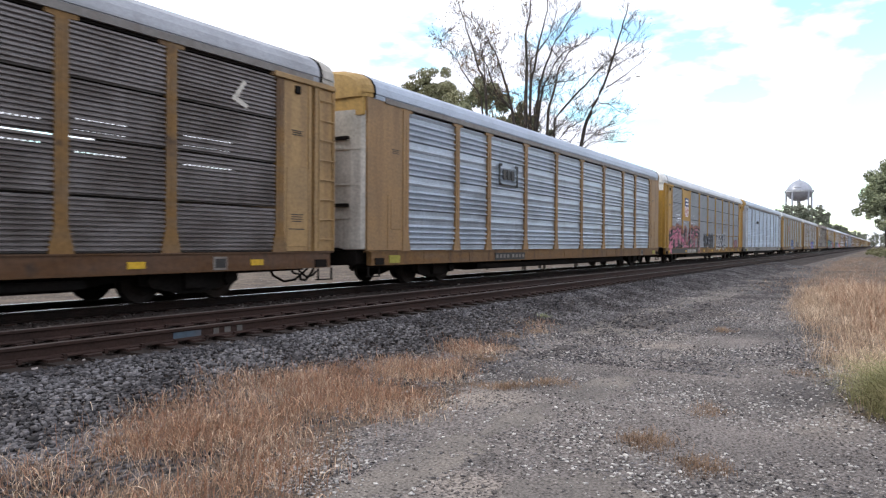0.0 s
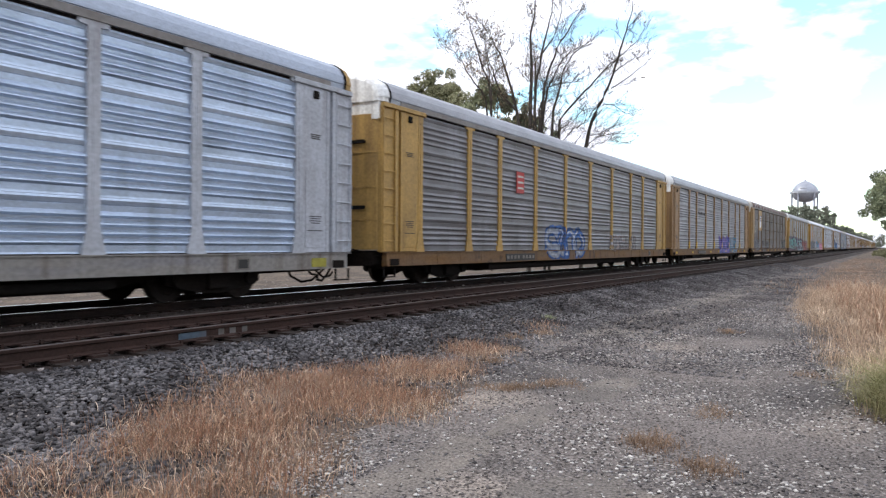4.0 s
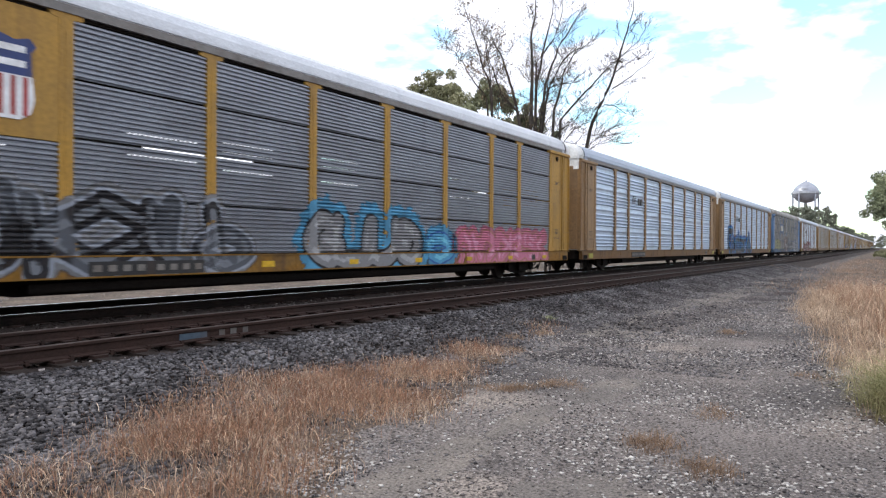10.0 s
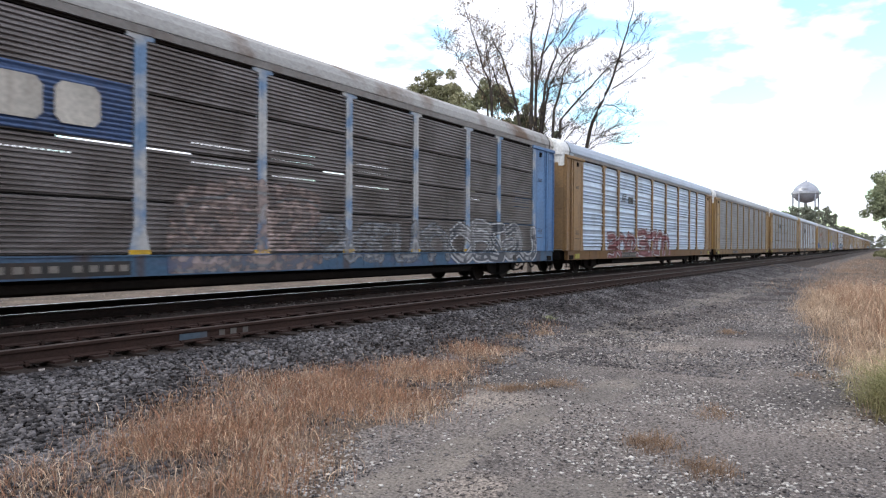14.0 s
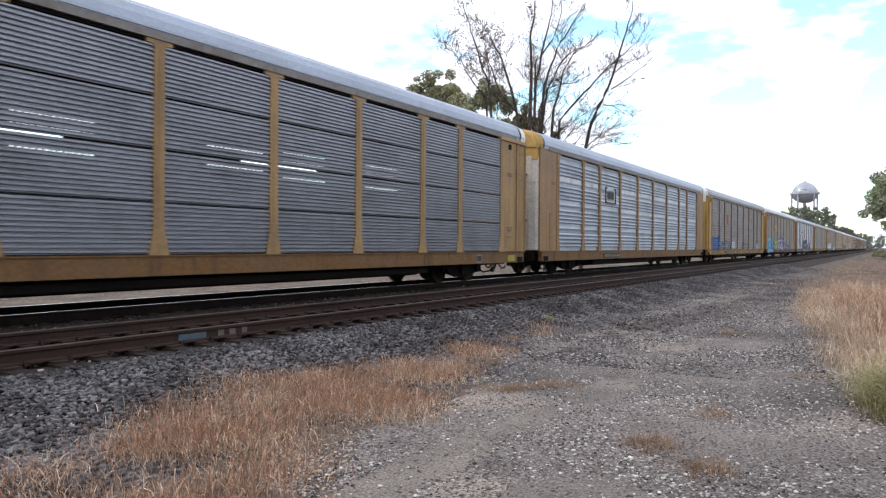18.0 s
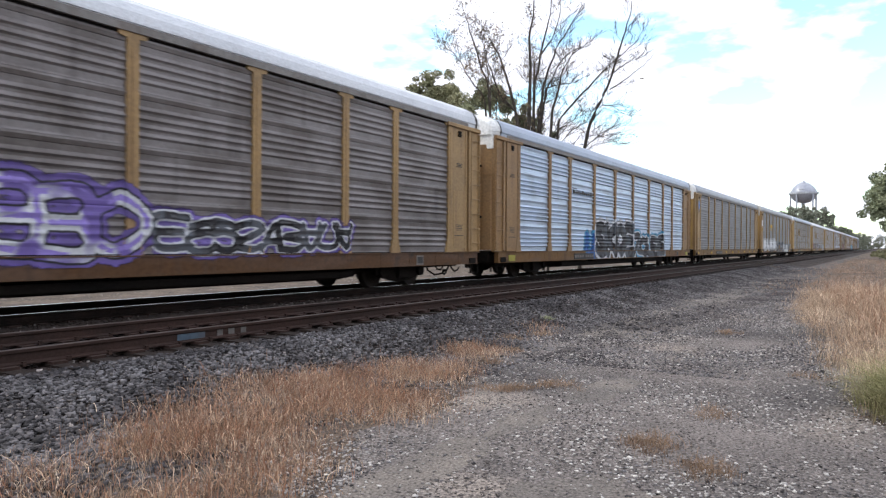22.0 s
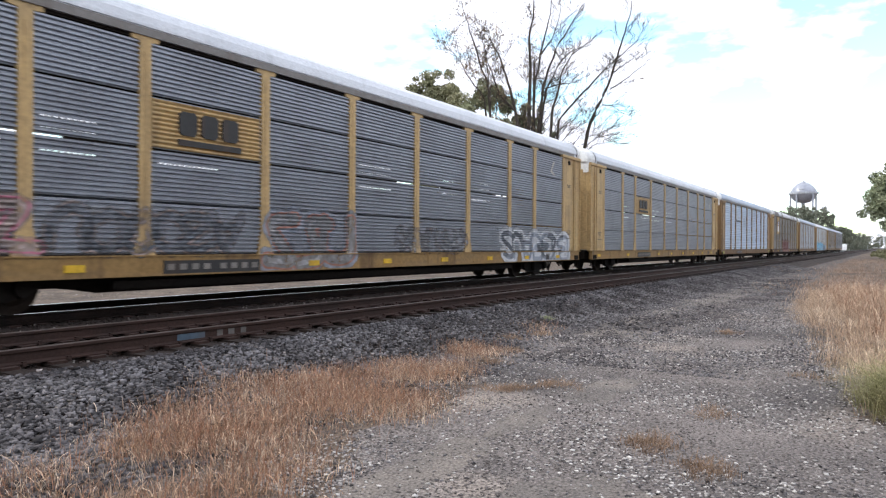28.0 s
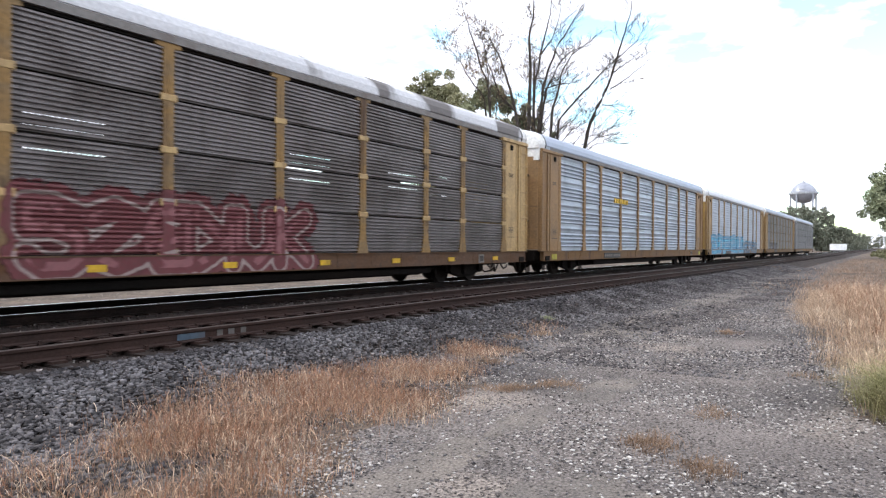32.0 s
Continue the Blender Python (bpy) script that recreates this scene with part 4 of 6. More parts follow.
def ink(fill, line, cloud, hw, edge, pad, fade):
    """Spray paint on the field "ink", the distance from the strokes' edge: fill with a paler core line, outline, cloud of colour, bare metal."""
    key = (fill, line, cloud, hw, edge, pad, fade)
    if key in INKS:
        return INKS[key]
    m = bpy.data.materials.new("spray_paint")
    m.use_nodes = True
    n, l = m.node_tree.nodes, m.node_tree.links
    b = n["Principled BSDF"]
    b.inputs["Roughness"].default_value, b.inputs["Specular IOR Level"].default_value = 0.6, 0.2
    tc, at = n.new("ShaderNodeTexCoord"), n.new("ShaderNodeAttribute")
    at.attribute_name = "ink"

    def noisy(scale, detail=3.0):
        t = n.new("ShaderNodeTexNoise")
        t.inputs["Scale"].default_value, t.inputs["Detail"].default_value = scale, detail
        l.new(tc.outputs["Object"], t.inputs["Vector"])
        return t.outputs[0]

    def calc(kind, p, q):
        x = n.new("ShaderNodeMath")
        x.operation = kind
        for i, k in enumerate((p, q)):
            if isinstance(k, float):
                x.inputs[i].default_value = k
            else:
                l.new(k, x.inputs[i])
        return x.outputs[0]

    def between(src, lo, hi):
        r = n.new("ShaderNodeMapRange")
        r.inputs[1].default_value, r.inputs[2].default_value = lo, hi
        l.new(src, r.inputs[0])
        return r.outputs[0]

    def mix(fac, p, q):
        x = n.new("ShaderNodeMix")
        x.data_type = "RGBA"
        for k, v in ((0, fac), (6, p), (7, q)):
            if isinstance(v, tuple):
                x.inputs[k].default_value = (*v, 1)
            else:
                l.new(v, x.inputs[k])
        return x.outputs[2]

    d = calc("ADD", at.outputs["Fac"], calc("MULTIPLY", calc("SUBTRACT", noisy(7.0), 0.5), 0.05))
    col = INK[fill[0]]
    for i, c in enumerate(fill[1:]):
        col = mix(between(noisy(1.1 + 0.5 * i, 1.0), 0.47, 0.53), col, INK[c])
    core = calc("MULTIPLY", calc("LESS_THAN", d, -0.62 * hw), between(noisy(2.3), 0.46, 0.5))
    col = mix(core, col, tuple(min(0.75, 1.5 * v + 0.05) for v in INK[fill[0]]))
    col = mix(between(d, -0.008, 0.008), col, INK[line])
    col = mix(between(d, edge - 0.01, edge + 0.01), col, mix(between(noisy(1.7, 1.0), 0.45, 0.56), INK[cloud], tuple(0.72 * v for v in INK[cloud])))
    dirt = calc("MULTIPLY", between(noisy(14.0, 5.0), 0.35, 0.75), 0.3)
    col = mix(dirt, col, GRIME)
    l.new(col, b.inputs["Base Color"])
    bare, clear = n.new("ShaderNodeMixShader"), n.new("ShaderNodeBsdfTransparent")
    spiky = calc("ADD", at.outputs["Fac"], calc("MULTIPLY", calc("SUBTRACT", noisy(4.5, 2.0), 0.5), 1.6 * pad))
    gone = calc("MAXIMUM", between(spiky, edge + 0.72 * pad - 0.02, edge + 0.72 * pad + 0.02), calc("MULTIPLY", between(noisy(4.5, 4.0), 0.30, 0.62), fade) if fade else 0.0)
    l.new(gone, bare.inputs[0])
    l.new(b.outputs[0], bare.inputs[1])
    l.new(clear.outputs[0], bare.inputs[2])
    l.new(bare.outputs[0], n["Material Output"].inputs[0])
    INKS[key] = m
    return m


# strokes on a lattice, 0 to 4 across and 0 to 6 up: curls, arches, loops and bars of sprayed lettering
FORMS = {"hook": "05 16 36 45 43 22 02 00 20 41", "loop": "20 02 04 26 44 42 20", "arch": "00 04 26 44 40", "ess": "45 26 05 23 41 20 01", "fork": "00 06/03 46/13 40",
         "comb": "46 06 00 40/03 33", "cup": "06 01 20 41 46", "peak": "00 26 40/12 32", "zig": "06 36 11 40", "curl": "35 16 03 11 30 42 23", "bow": "00 06 36 44 13 42 30 00",
         "B": "00 06 36 45 33 03/33 42 30 00", "U": "06 01 10 30 41 46", "K": "00 06/46 03 40", "S": "45 36 06 04 43 40 00 01",
         "I": "46 26 05 02 10 30 41/35 31/06 16", "n": "04 00/03 14 33 30", "s": "34 14 03 32 30 00", "t": "26 21 30 40/04 44", "a": "34 30 40/33 14 02 10 31", "g": "34 31 20 00/33 14 02 21 32",
         "r": "04 00/03 14 34", "b": "06 00 20 41 33 14 03"}
CURLS = ("hook", "loop", "arch", "ess", "fork", "comb", "cup", "peak", "zig", "curl", "bow")


def stroke_points(text, sharp):
    """The strokes of a form as rows of points, rounded unless sharp."""
    for line in text.split("/"):
        p = np.array([(int(q[0]) / 4, int(q[1]) / 6) for q in line.split()])
        if sharp:
            yield p
            continue
        e = np.vstack([2 * p[0] - p[1], p, 2 * p[-1] - p[-2]])
        out = []
        for i in range(1, len(e) - 2):
            for u in np.arange(0, 1, 0.2):
                a, b, c, d = e[i - 1], e[i], e[i + 1], e[i + 2]
                out.append(0.5 * (2 * b + (c - a) * u + (2 * a - 5 * b + 4 * c - d) * u ** 2 + (3 * b - a - 3 * c + d) * u ** 3))
        yield np.array(out + [p[-1]])


def mural(car, kind, x0, x1, z0, z1, fill, line, cloud, pad=0.12, fade=0.0, forms=(), weight=1.0, sharp=False, seed=0, low=0.59):
    """Sprayed lettering that lies on ribs, posts and sill: strokes with an outline in a cloud of colour."""
    rng = random.Random(seed * 7 + 3)
    tall = z1 - z0
    n = len(forms) or max(1, round((x1 - x0) / (0.85 * tall)))
    w = (x1 - x0) / n
    hw = 0.115 * min(w, tall) * weight
    segs = []
    for i in range(n):
        text = FORMS[forms[i] if forms else rng.choice(CURLS)]
        lean, lift, wide = (rng.uniform(-0.15, 0.2), rng.uniform(-0.08, 0.08) * tall, rng.uniform(0.95, 1.25))
        flip, turn = rng.random() < 0.5, rng.random() < 0.5
        if forms:
            lean, lift, wide, flip, turn = 0.0 if sharp else 0.05, 0.0, 0.62 if sharp else 0.8, False, False
        elif sharp:
            lean, lift, wide = 0.0, 0.0, 0.8
        for p in stroke_points(text, sharp):
            p = np.stack([1 - p[:, 0] if flip else p[:, 0], 1 - p[:, 1] if turn else p[:, 1]], 1)
            q = np.stack([x0 + w * (i + 0.5 + wide * (p[:, 0] - 0.5)) + lean * tall * p[:, 1], z0 + hw + lift + (tall - 2 * hw) * p[:, 1]], 1)
            segs += list(zip(q[:-1], q[1:]))
    A, B = np.array([a for a, b in segs]), np.array([b for a, b in segs])
    edge = max(0.035, 0.32 * hw)
    h = (Z1 - Z0) / ROWS[kind]
    lo, hi = max(low, z0 - pad - 0.1), z1 + edge + pad + 0.1
    zs = {0.935, 0.945} | {Z0 + i * h + z for i in range(ROWS[kind]) for y, z in LINES[kind][1:-1]} | {lo + 0.065 * i for i in range(int((hi - lo) / 0.065) + 1)}
    zs = sorted(round(z, 4) for z in zs if lo <= z <= hi)
    xs = column_marks(x0 - pad - 0.1, x1 + pad + 0.2, 0.065)
    flat_y = {z: front_y(kind, 0.0, z) for z in zs}
    ends = [min(abs(x - p) for p in POSTS) < 0.245 or abs(x) > 11.9 for x in xs]
    v = np.array([(x, (front_y(kind, x, z) if e else flat_y[z]) - 0.006, z) for x, e in zip(xs, ends) for z in zs])
    P = v[:, (0, 2)]
    d = np.full(len(P), 9.0)
    for a, b in zip(A, B):
        u = b - a
        t = np.clip(((P - a) @ u) / max(u @ u, 1e-9), 0, 1)
        d = np.minimum(d, np.hypot(*(P - a - t[:, None] * u).T))
    d -= hw
    k = len(zs)
    i, j = np.meshgrid(np.arange(len(xs) - 1), np.arange(k - 1), indexing="ij")
    f = np.stack([i * k + j, (i + 1) * k + j, (i + 1) * k + j + 1, i * k + j + 1], -1).reshape(-1, 4)
    f = f[d[f].min(1) < edge + pad + 0.02]
    used, back = np.unique(f, return_inverse=True)
    me = raw_mesh("spray_painting", v[used], back.reshape(-1, 4), ink(fill, line, cloud, round(hw, 2), round(edge, 3), pad, fade))
    me.attributes.new("ink", "FLOAT", "POINT").data.foreach_set("value", d[used].astype(np.float32))
    part("spray_painting", me, None, car, "spray-painted lettering")


def column_marks(a, b, step):
    xs = {round(a + i * step, 3) for i in range(int((b - a) / step) + 1)} | {round(b, 3)}
    for p in POSTS:
        for e in (p - 0.129, p - 0.123, p + 0.123, p + 0.129):
            if a < e < b:
                xs.add(round(e, 3))
    return sorted(xs)


def draped(car, kind, name, x0, x1, z0, z1, material, label="", proud=0.004):
    """A painted field that follows the ribs and posts between x0..x1 and z0..z1."""
    h = (Z1 - Z0) / ROWS[kind]
    zs = {z0, z1} | {Z0 + i * h + z for i in range(ROWS[kind]) for y, z in LINES[kind][1:-1]}
    zs = sorted(round(z, 4) for z in zs if z0 <= z <= z1)
    xs = column_marks(x0, x1, 0.5)
    n = len(zs)
    v = [(x, front_y(kind, x, z) - proud, z) for x in xs for z in zs]
    f = [(i * n + j, (i + 1) * n + j, (i + 1) * n + j + 1, i * n + j + 1) for i in range(len(xs) - 1) for j in range(n - 1)]
    part(name, raw_mesh(name, np.array(v), np.array(f), material), material, car, label)


def sheet_geo(kind, w, perforated):
    """A corrugated sheet; perforated ones have rows of small holes, and some a long slit, under their ribs."""
    line = LINES[kind]
    if not perforated:
        return Geo().strip(line, -w / 2, w / 2)
    g = Geo()
    dotted, slit, lo, hi = (((), (), 0, 0), ((10, 8), (), 0.08, 0.62), ((10, 9), (7,), 0.38, 0.95), ((1, 3), (), 0.08, 0.62), ((2,), (), 0.38, 0.95))[perforated]
    cut = {2 + 4 * i for i in dotted}
    long_cut = {2 + 4 * i for i in slit}
    a, b = w * (lo - 0.5), w * (hi - 0.5)
    for j in range(len(line) - 1):
        seg = line[j:j + 2]
        if j in cut:
            k = int((b - a) / 0.105)
            g.strip(seg, -w / 2, a)
            for i in range(k):
                g.strip(seg, a + i * 0.105 + 0.045, a + (i + 1) * 0.105)
            g.strip(seg, a + k * 0.105, w / 2)
        elif j in long_cut:
            g.strip(seg, -w / 2, a + 0.1)
            g.strip(seg, b - 0.15, w / 2)
        else:
            g.strip(seg, -w / 2, w / 2)
    return g


def post_geo(flare):
    g = Geo()
    w = 0.115
    g.plate([(-w, 0.90), (w, 0.90), (w, 4.80), (-w, 4.80)] if not flare else
            [(-0.22, 0.90), (0.22, 0.90), (0.20, 1.02), (w, 1.40), (w, 4.67), (0.27, 4.69), (0.27, 4.79), (-0.27, 4.79), (-0.27, 4.69), (-w, 4.67), (-w, 1.40), (-0.20, 1.02)], -1.520, -1.44)
    g.box(-0.028, 0.028, -1.530, -1.515, 1.5, 4.5)
    return g


def roof_ring(k=1.0, lift=0.0):
    h = [(1.53, 4.82), (1.535, 4.92), (1.555, 4.925), (1.555, 4.97), (1.525, 5.12), (1.42, 5.29), (1.18, 5.44), (0.75, 5.55), (0.3, 5.60)]
    h = [(y * k, 4.82 + (z - 4.82) * k + lift) for y, z in h]
    return [(-y, z) for y, z in h] + [(y, z) for y, z in reversed(h)]


def roof_end(kind):
    """How far the roof sheets reach before the end cap begins."""
    return 13.17 if kind == "rows" else 13.40


def roof_geo(e):
    g = Geo()
    ring = roof_ring()
    g.strip(ring, -e, e)
    inner = [(y * 0.985, z - 0.03) for y, z in ring]
    g.strip(inner[::-1], -e, e)
    g.box(-e, e, -1.528, -1.48, 4.81, 4.822)
    g.box(-e, e, 1.48, 1.528, 4.81, 4.822)
    for i in range(19):
        x = -12.6 + 1.4 * i
        g.strip(roof_ring(1.002), x - 0.02, x + 0.02)
    return g


def cap_geo(e):
    """The rounded closed end of the roof, outward along +x."""
    g = Geo()
    rings = [(e, 1.004), (e + 0.16, 1.0), (13.66, 0.975), (13.75, 0.93), (13.79, 0.86)]
    n = len(roof_ring())
    for x, k in rings:
        g.v += [(x, y, z) for y, z in roof_ring(k)]
    for i in range(len(rings) - 1):
        g.f += [(i * n + j, (i + 1) * n + j, (i + 1) * n + j + 1, i * n + j + 1) for j in range(n - 1)]
    g.f.append(tuple(range((len(rings) - 1) * n, len(rings) * n)))
    g.box(13.05, 13.74, -1.44, 1.44, 4.36, 4.90, 0.03)
    return g


def end_door_geo():
    """One of two curved leaves that close the end, the one at -y, outward along +x."""
    g = Geo()
    plan = [(13.60, -1.47), (13.70, -1.36), (13.77, -1.10), (13.80, -0.6), (13.81, -0.01)]
    n = len(plan)
    z0, z1 = 1.0, 4.50
    v = [(x, y, z) for z in (z0, z1) for x, y in plan] + [(x - 0.06, y, z) for z in (z0, z1) for x, y in plan]
    g.add(v, [(i, i + 1, n + i + 1, n + i) for i in range(n - 1)] + [(3 * n + i, 3 * n + i + 1, 2 * n + i + 1, 2 * n + i) for i in range(n - 1)] + [(n + i, n + i + 1, 3 * n + i + 1, 3 * n + i) for i in range(n - 1)])
    return g


def door_rib_geo():
    g = Geo()
    plan = [(13.68, -1.40), (13.74, -1.22), (13.79, -0.9), (13.815, -0.5), (13.82, -0.1)]
    n = len(plan)
    g.add([(x + d, y, q) for q in (0, 0.05) for d in (-0.02, 0.02) for x, y in plan],
          [(n + i, n + i + 1, 3 * n + i + 1, 3 * n + i) for i in range(n - 1)] + [(2 * n + i, 3 * n + i, 3 * n + i + 1, 2 * n + i + 1) for i in range(n - 1)] + [(i, i + 1, n + i + 1, n + i) for i in range(n - 1)])
    return g


def lock_rod_geo():
    return Geo().box(13.77, 13.85, -0.025, 0.025, 1.05, 4.45, 0.01)


def seal_geo(e):
    g = Geo()
    g.strip(roof_ring(1.010), e - 0.05, e + 0.03)
    return g


def door_bracket_geo(side):
    return Geo().box(13.74, 13.86, min(side * 1.05, side * 0.55), max(side * 1.05, side * 0.55), 0, 0.09, 0.02)


def ladder_geo():
    g = Geo()
    for x in (13.12, 13.64):
        g.box(x - 0.015, x + 0.015, -1.548, -1.512, 1.0, 4.62)
    for i in range(8):
        z = 1.22 + 0.455 * i
        g.tube([(13.10, -1.538, z), (13.66, -1.538, z)], 0.014, 5)
    return g


def corner_geo(plain):
    if plain:
        return Geo().box(11.95, 13.62, -1.515, -1.44, Z0, 4.9, 0.01)
    return Geo().box(12.0, 12.86, -1.508, -1.44, Z0, 4.70, 0.01)


def corner_strips(plain):
    """What is welded onto the corner: jambs, the ladder's back plate, stiffeners."""
    if plain:
        return (("stiffener", (12.02, 12.08, -1.535, -1.512, Z0, 4.85)), ("stiffener", (12.72, 12.77, -1.53, -1.512, 1.0, 2.4)), ("hatch", (12.2, 12.62, -1.525, -1.512, 1.5, 2.3)))
    return (("jamb", (12.98, 13.09, -1.535, -1.42, Z0, 4.70)), ("ladder_plate", (13.09, 13.60, -1.495, -1.40, Z0, 4.70)), ("corner_post", (13.60, 13.68, -1.515, -1.38, Z0, 4.70)),
            ("door_leaf", (12.10, 12.80, -1.516, -1.506, 1.05, 2.80)), ("door_edge", (12.78, 12.86, -1.528, -1.50, Z0, 4.66)))


def header_geo():
    return Geo().box(11.70, 13.66, -1.565, -1.45, 4.68, 4.80, 0.015)


def sill_geo():
    g = Geo()
    g.bar([(-1.55, 0.585), (-1.40, 0.585), (-1.40, 0.93), (-1.55, 0.93)], -13.5, 13.5)
    g.box(-13.62, 13.62, -1.575, -1.40, 0.915, 0.94)
    g.box(-13.5, 13.5, -1.565, -1.40, 0.57, 0.595)
    for i in range(20):
        x = -12.35 + 1.3 * i
        g.box(x - 0.02, x + 0.02, -1.556, -1.54, 0.60, 0.91)
    return g


def under_geo():
    g = Geo()
    for side in (-0.9, 0.8):
        g.plate([(-13.3, 0.9), (-13.3, 0.5), (-8.7, 0.46), (-7.6, 0.28), (7.6, 0.28), (8.7, 0.46), (13.3, 0.5), (13.3, 0.9)], side, side + 0.1)
    g.box(-7.4, 7.4, -0.8, 0.8, 0.28, 0.34)
    g.box(-13.2, 13.2, -1.40, 1.40, 0.86, 0.93)
    for i in range(12):
        x = -8.0 + 1.45 * i
        g.box(x - 0.06, x + 0.06, -1.4, 1.4, 0.62, 0.88)
    g.box(-7.6, 7.6, -1.36, -1.28, 0.36, 0.5)
    return g


def truck_frame_geo():
    g = Geo()
    for s in (-1, 1):
        y0, y1 = (s * 1.02, s * 1.16)
        g.plate([(-1.15, 0.36), (-0.95, 0.30), (-0.55, 0.22), (-0.3, 0.16), (0.3, 0.16), (0.55, 0.22), (0.95, 0.30), (1.15, 0.36), (1.15, 0.52), (0.85, 0.60), (0.45, 0.66), (-0.45, 0.66), (-0.85, 0.60), (-1.15, 0.52)], min(y0, y1), max(y0, y1))
        g.box(-0.24, 0.24, s * 1.22 - 0.06, s * 1.22 + 0.06, 0.24, 0.58, 0.02)
        for x in (-0.89, 0.89):
            g.tube([(x, s * 1.00, 0.43), (x, s * 1.24, 0.43)], 0.15, 10)
    g.box(-0.25, 0.25, -1.1, 1.1, 0.36, 0.62, 0.03)
    return g


def wheel_geo():
    g = Geo()
    for s in (-1, 1):
        y = s * 0.755
        g.tube([(0, y - s * 0.06, 0.43), (0, y - s * 0.04, 0.43)], 0.46, 20)
        g.tube([(0, y - s * 0.04, 0.43), (0, y + s * 0.09, 0.43)], [0.435, 0.428], 20)
        g.tube([(0, y + s * 0.085, 0.43), (0, y + s * 0.11, 0.43)], [0.30, 0.26], 16)
    g.tube([(0, -1.05, 0.43), (0, 1.05, 0.43)], 0.085, 10)
    return g


def coupler_geo():
    g = Geo()
    g.box(13.2, 13.95, -0.13, 0.13, 0.72, 0.98, 0.03)
    g.box(13.9, 14.29, -0.21, 0.17, 0.70, 1.0, 0.05)
    g.box(13.25, 13.72, -1.25, 1.25, 0.58, 0.94, 0.04)
    g.box(13.66, 14.02, -0.75, 0.75, 0.985, 1.02)
    g.box(13.7, 13.9, -0.35, 0.35, 0.55, 0.7, 0.03)
    for y in (-0.7, 0.7):
        g.tube([(13.5, y, 0.95), (13.95, y, 1.0)], 0.02, 5)
    return g


def hose_geo():
    pts = [(13.3, -0.55, 0.75), (13.55, -0.55, 0.45), (13.85, -0.5, 0.30), (14.15, -0.45, 0.34), (14.28, -0.42, 0.42)]
    return Geo().tube(pts, 0.028, 6)


def step_geo():
    g = Geo()
    for x in (13.12, 13.58):
        g.box(x - 0.015, x + 0.015, -1.54, -1.50, 0.28, 0.56)
    g.box(13.12, 13.58, -1.56, -1.44, 0.28, 0.305)
    return g


def brake_geo():
    g = Geo()
    g.tube([(-3.4, -0.95, 0.58), (-2.5, -0.95, 0.58)], 0.17, 12)
    g.box(1.2, 1.75, -1.15, -0.85, 0.42, 0.72, 0.03)
    g.tube([(-2.5, -1.0, 0.5), (1.2, -1.0, 0.5)], 0.025, 5)
    return g


def stencil(x, z, w, rows=3, h=0.03, gap=0.065):
    g = Geo()
    for i in range(rows):
        k = w * (1, 0.8, 0.92, 0.7)[i % 4]
        g.box(x - k / 2, x + k / 2, -1.521, -1.507, z - i * gap, z - i * gap + h)
    return g


def shield(car, kind, cx, plate, lower):
    """A railway's shield: a trim-coloured plate, a navy band with pale bars, and a white or striped field."""
    w = 0.94
    if plate:
        part("logo_plate", Geo().box(cx - w, cx + w, -1.511, -1.44, 2.72, 4.70, 0.006), PAINT[plate], car, "painted logo plate")
    y0, y1 = -1.530, -1.511
    low = Geo().plate([(cx + a, z) for a, z in [(-0.28, 2.98), (0.28, 2.98), (0.44, 3.08), (0.50, 3.30), (0.46, 3.66), (-0.46, 3.66), (-0.50, 3.30), (-0.44, 3.08)]], y0, y1)
    part("shield", low, PAINT["pure_white"], car, "white shield")
    part("shield_band", Geo().plate([(cx + a, z) for a, z in [(-0.46, 3.64), (0.46, 3.64), (0.44, 4.0), (0.52, 4.1), (0.42, 4.22), (0.2, 4.16), (0, 4.22), (-0.2, 4.16), (-0.42, 4.22), (-0.52, 4.1), (-0.44, 4.0)]], y0 - 0.003, y1), PAINT["navy"], car, "navy shield band")
    for z in (3.98, 3.76):
        part("shield_bar", Geo().box(cx - 0.36, cx + 0.36, y0 - 0.008, y0, z, z + 0.10), PAINT["pure_white"], car, "pale lettering bar")
    if lower:
        for i in range(5):
            x = cx - 0.36 + 0.18 * i
            part("shield_stripe", Geo().box(x - 0.035, x + 0.035, y0 - 0.004, y0, 3.04, 3.62), PAINT["red"], car, "red stripe")


def strip_letters(car, cx, z, w, h, material, n=3, name="logo_bar"):
    """A railway's initials, as plain solid shapes of their size."""
    k = w / n
    for i in range(n):
        x = cx - w / 2 + k * (i + 0.5)
        a, b = k * 0.40, h / 2
        c = a * 0.3
        g = Geo().plate([(x - a + c, z - b), (x + a - c, z - b), (x + a, z - b + c), (x + a, z + b - c), (x + a - c, z + b), (x - a + c, z + b), (x - a, z + b - c), (x - a, z - b + c)], -1.530, -1.508)
        part(name, g, PAINT[material], car, "painted logo shape")


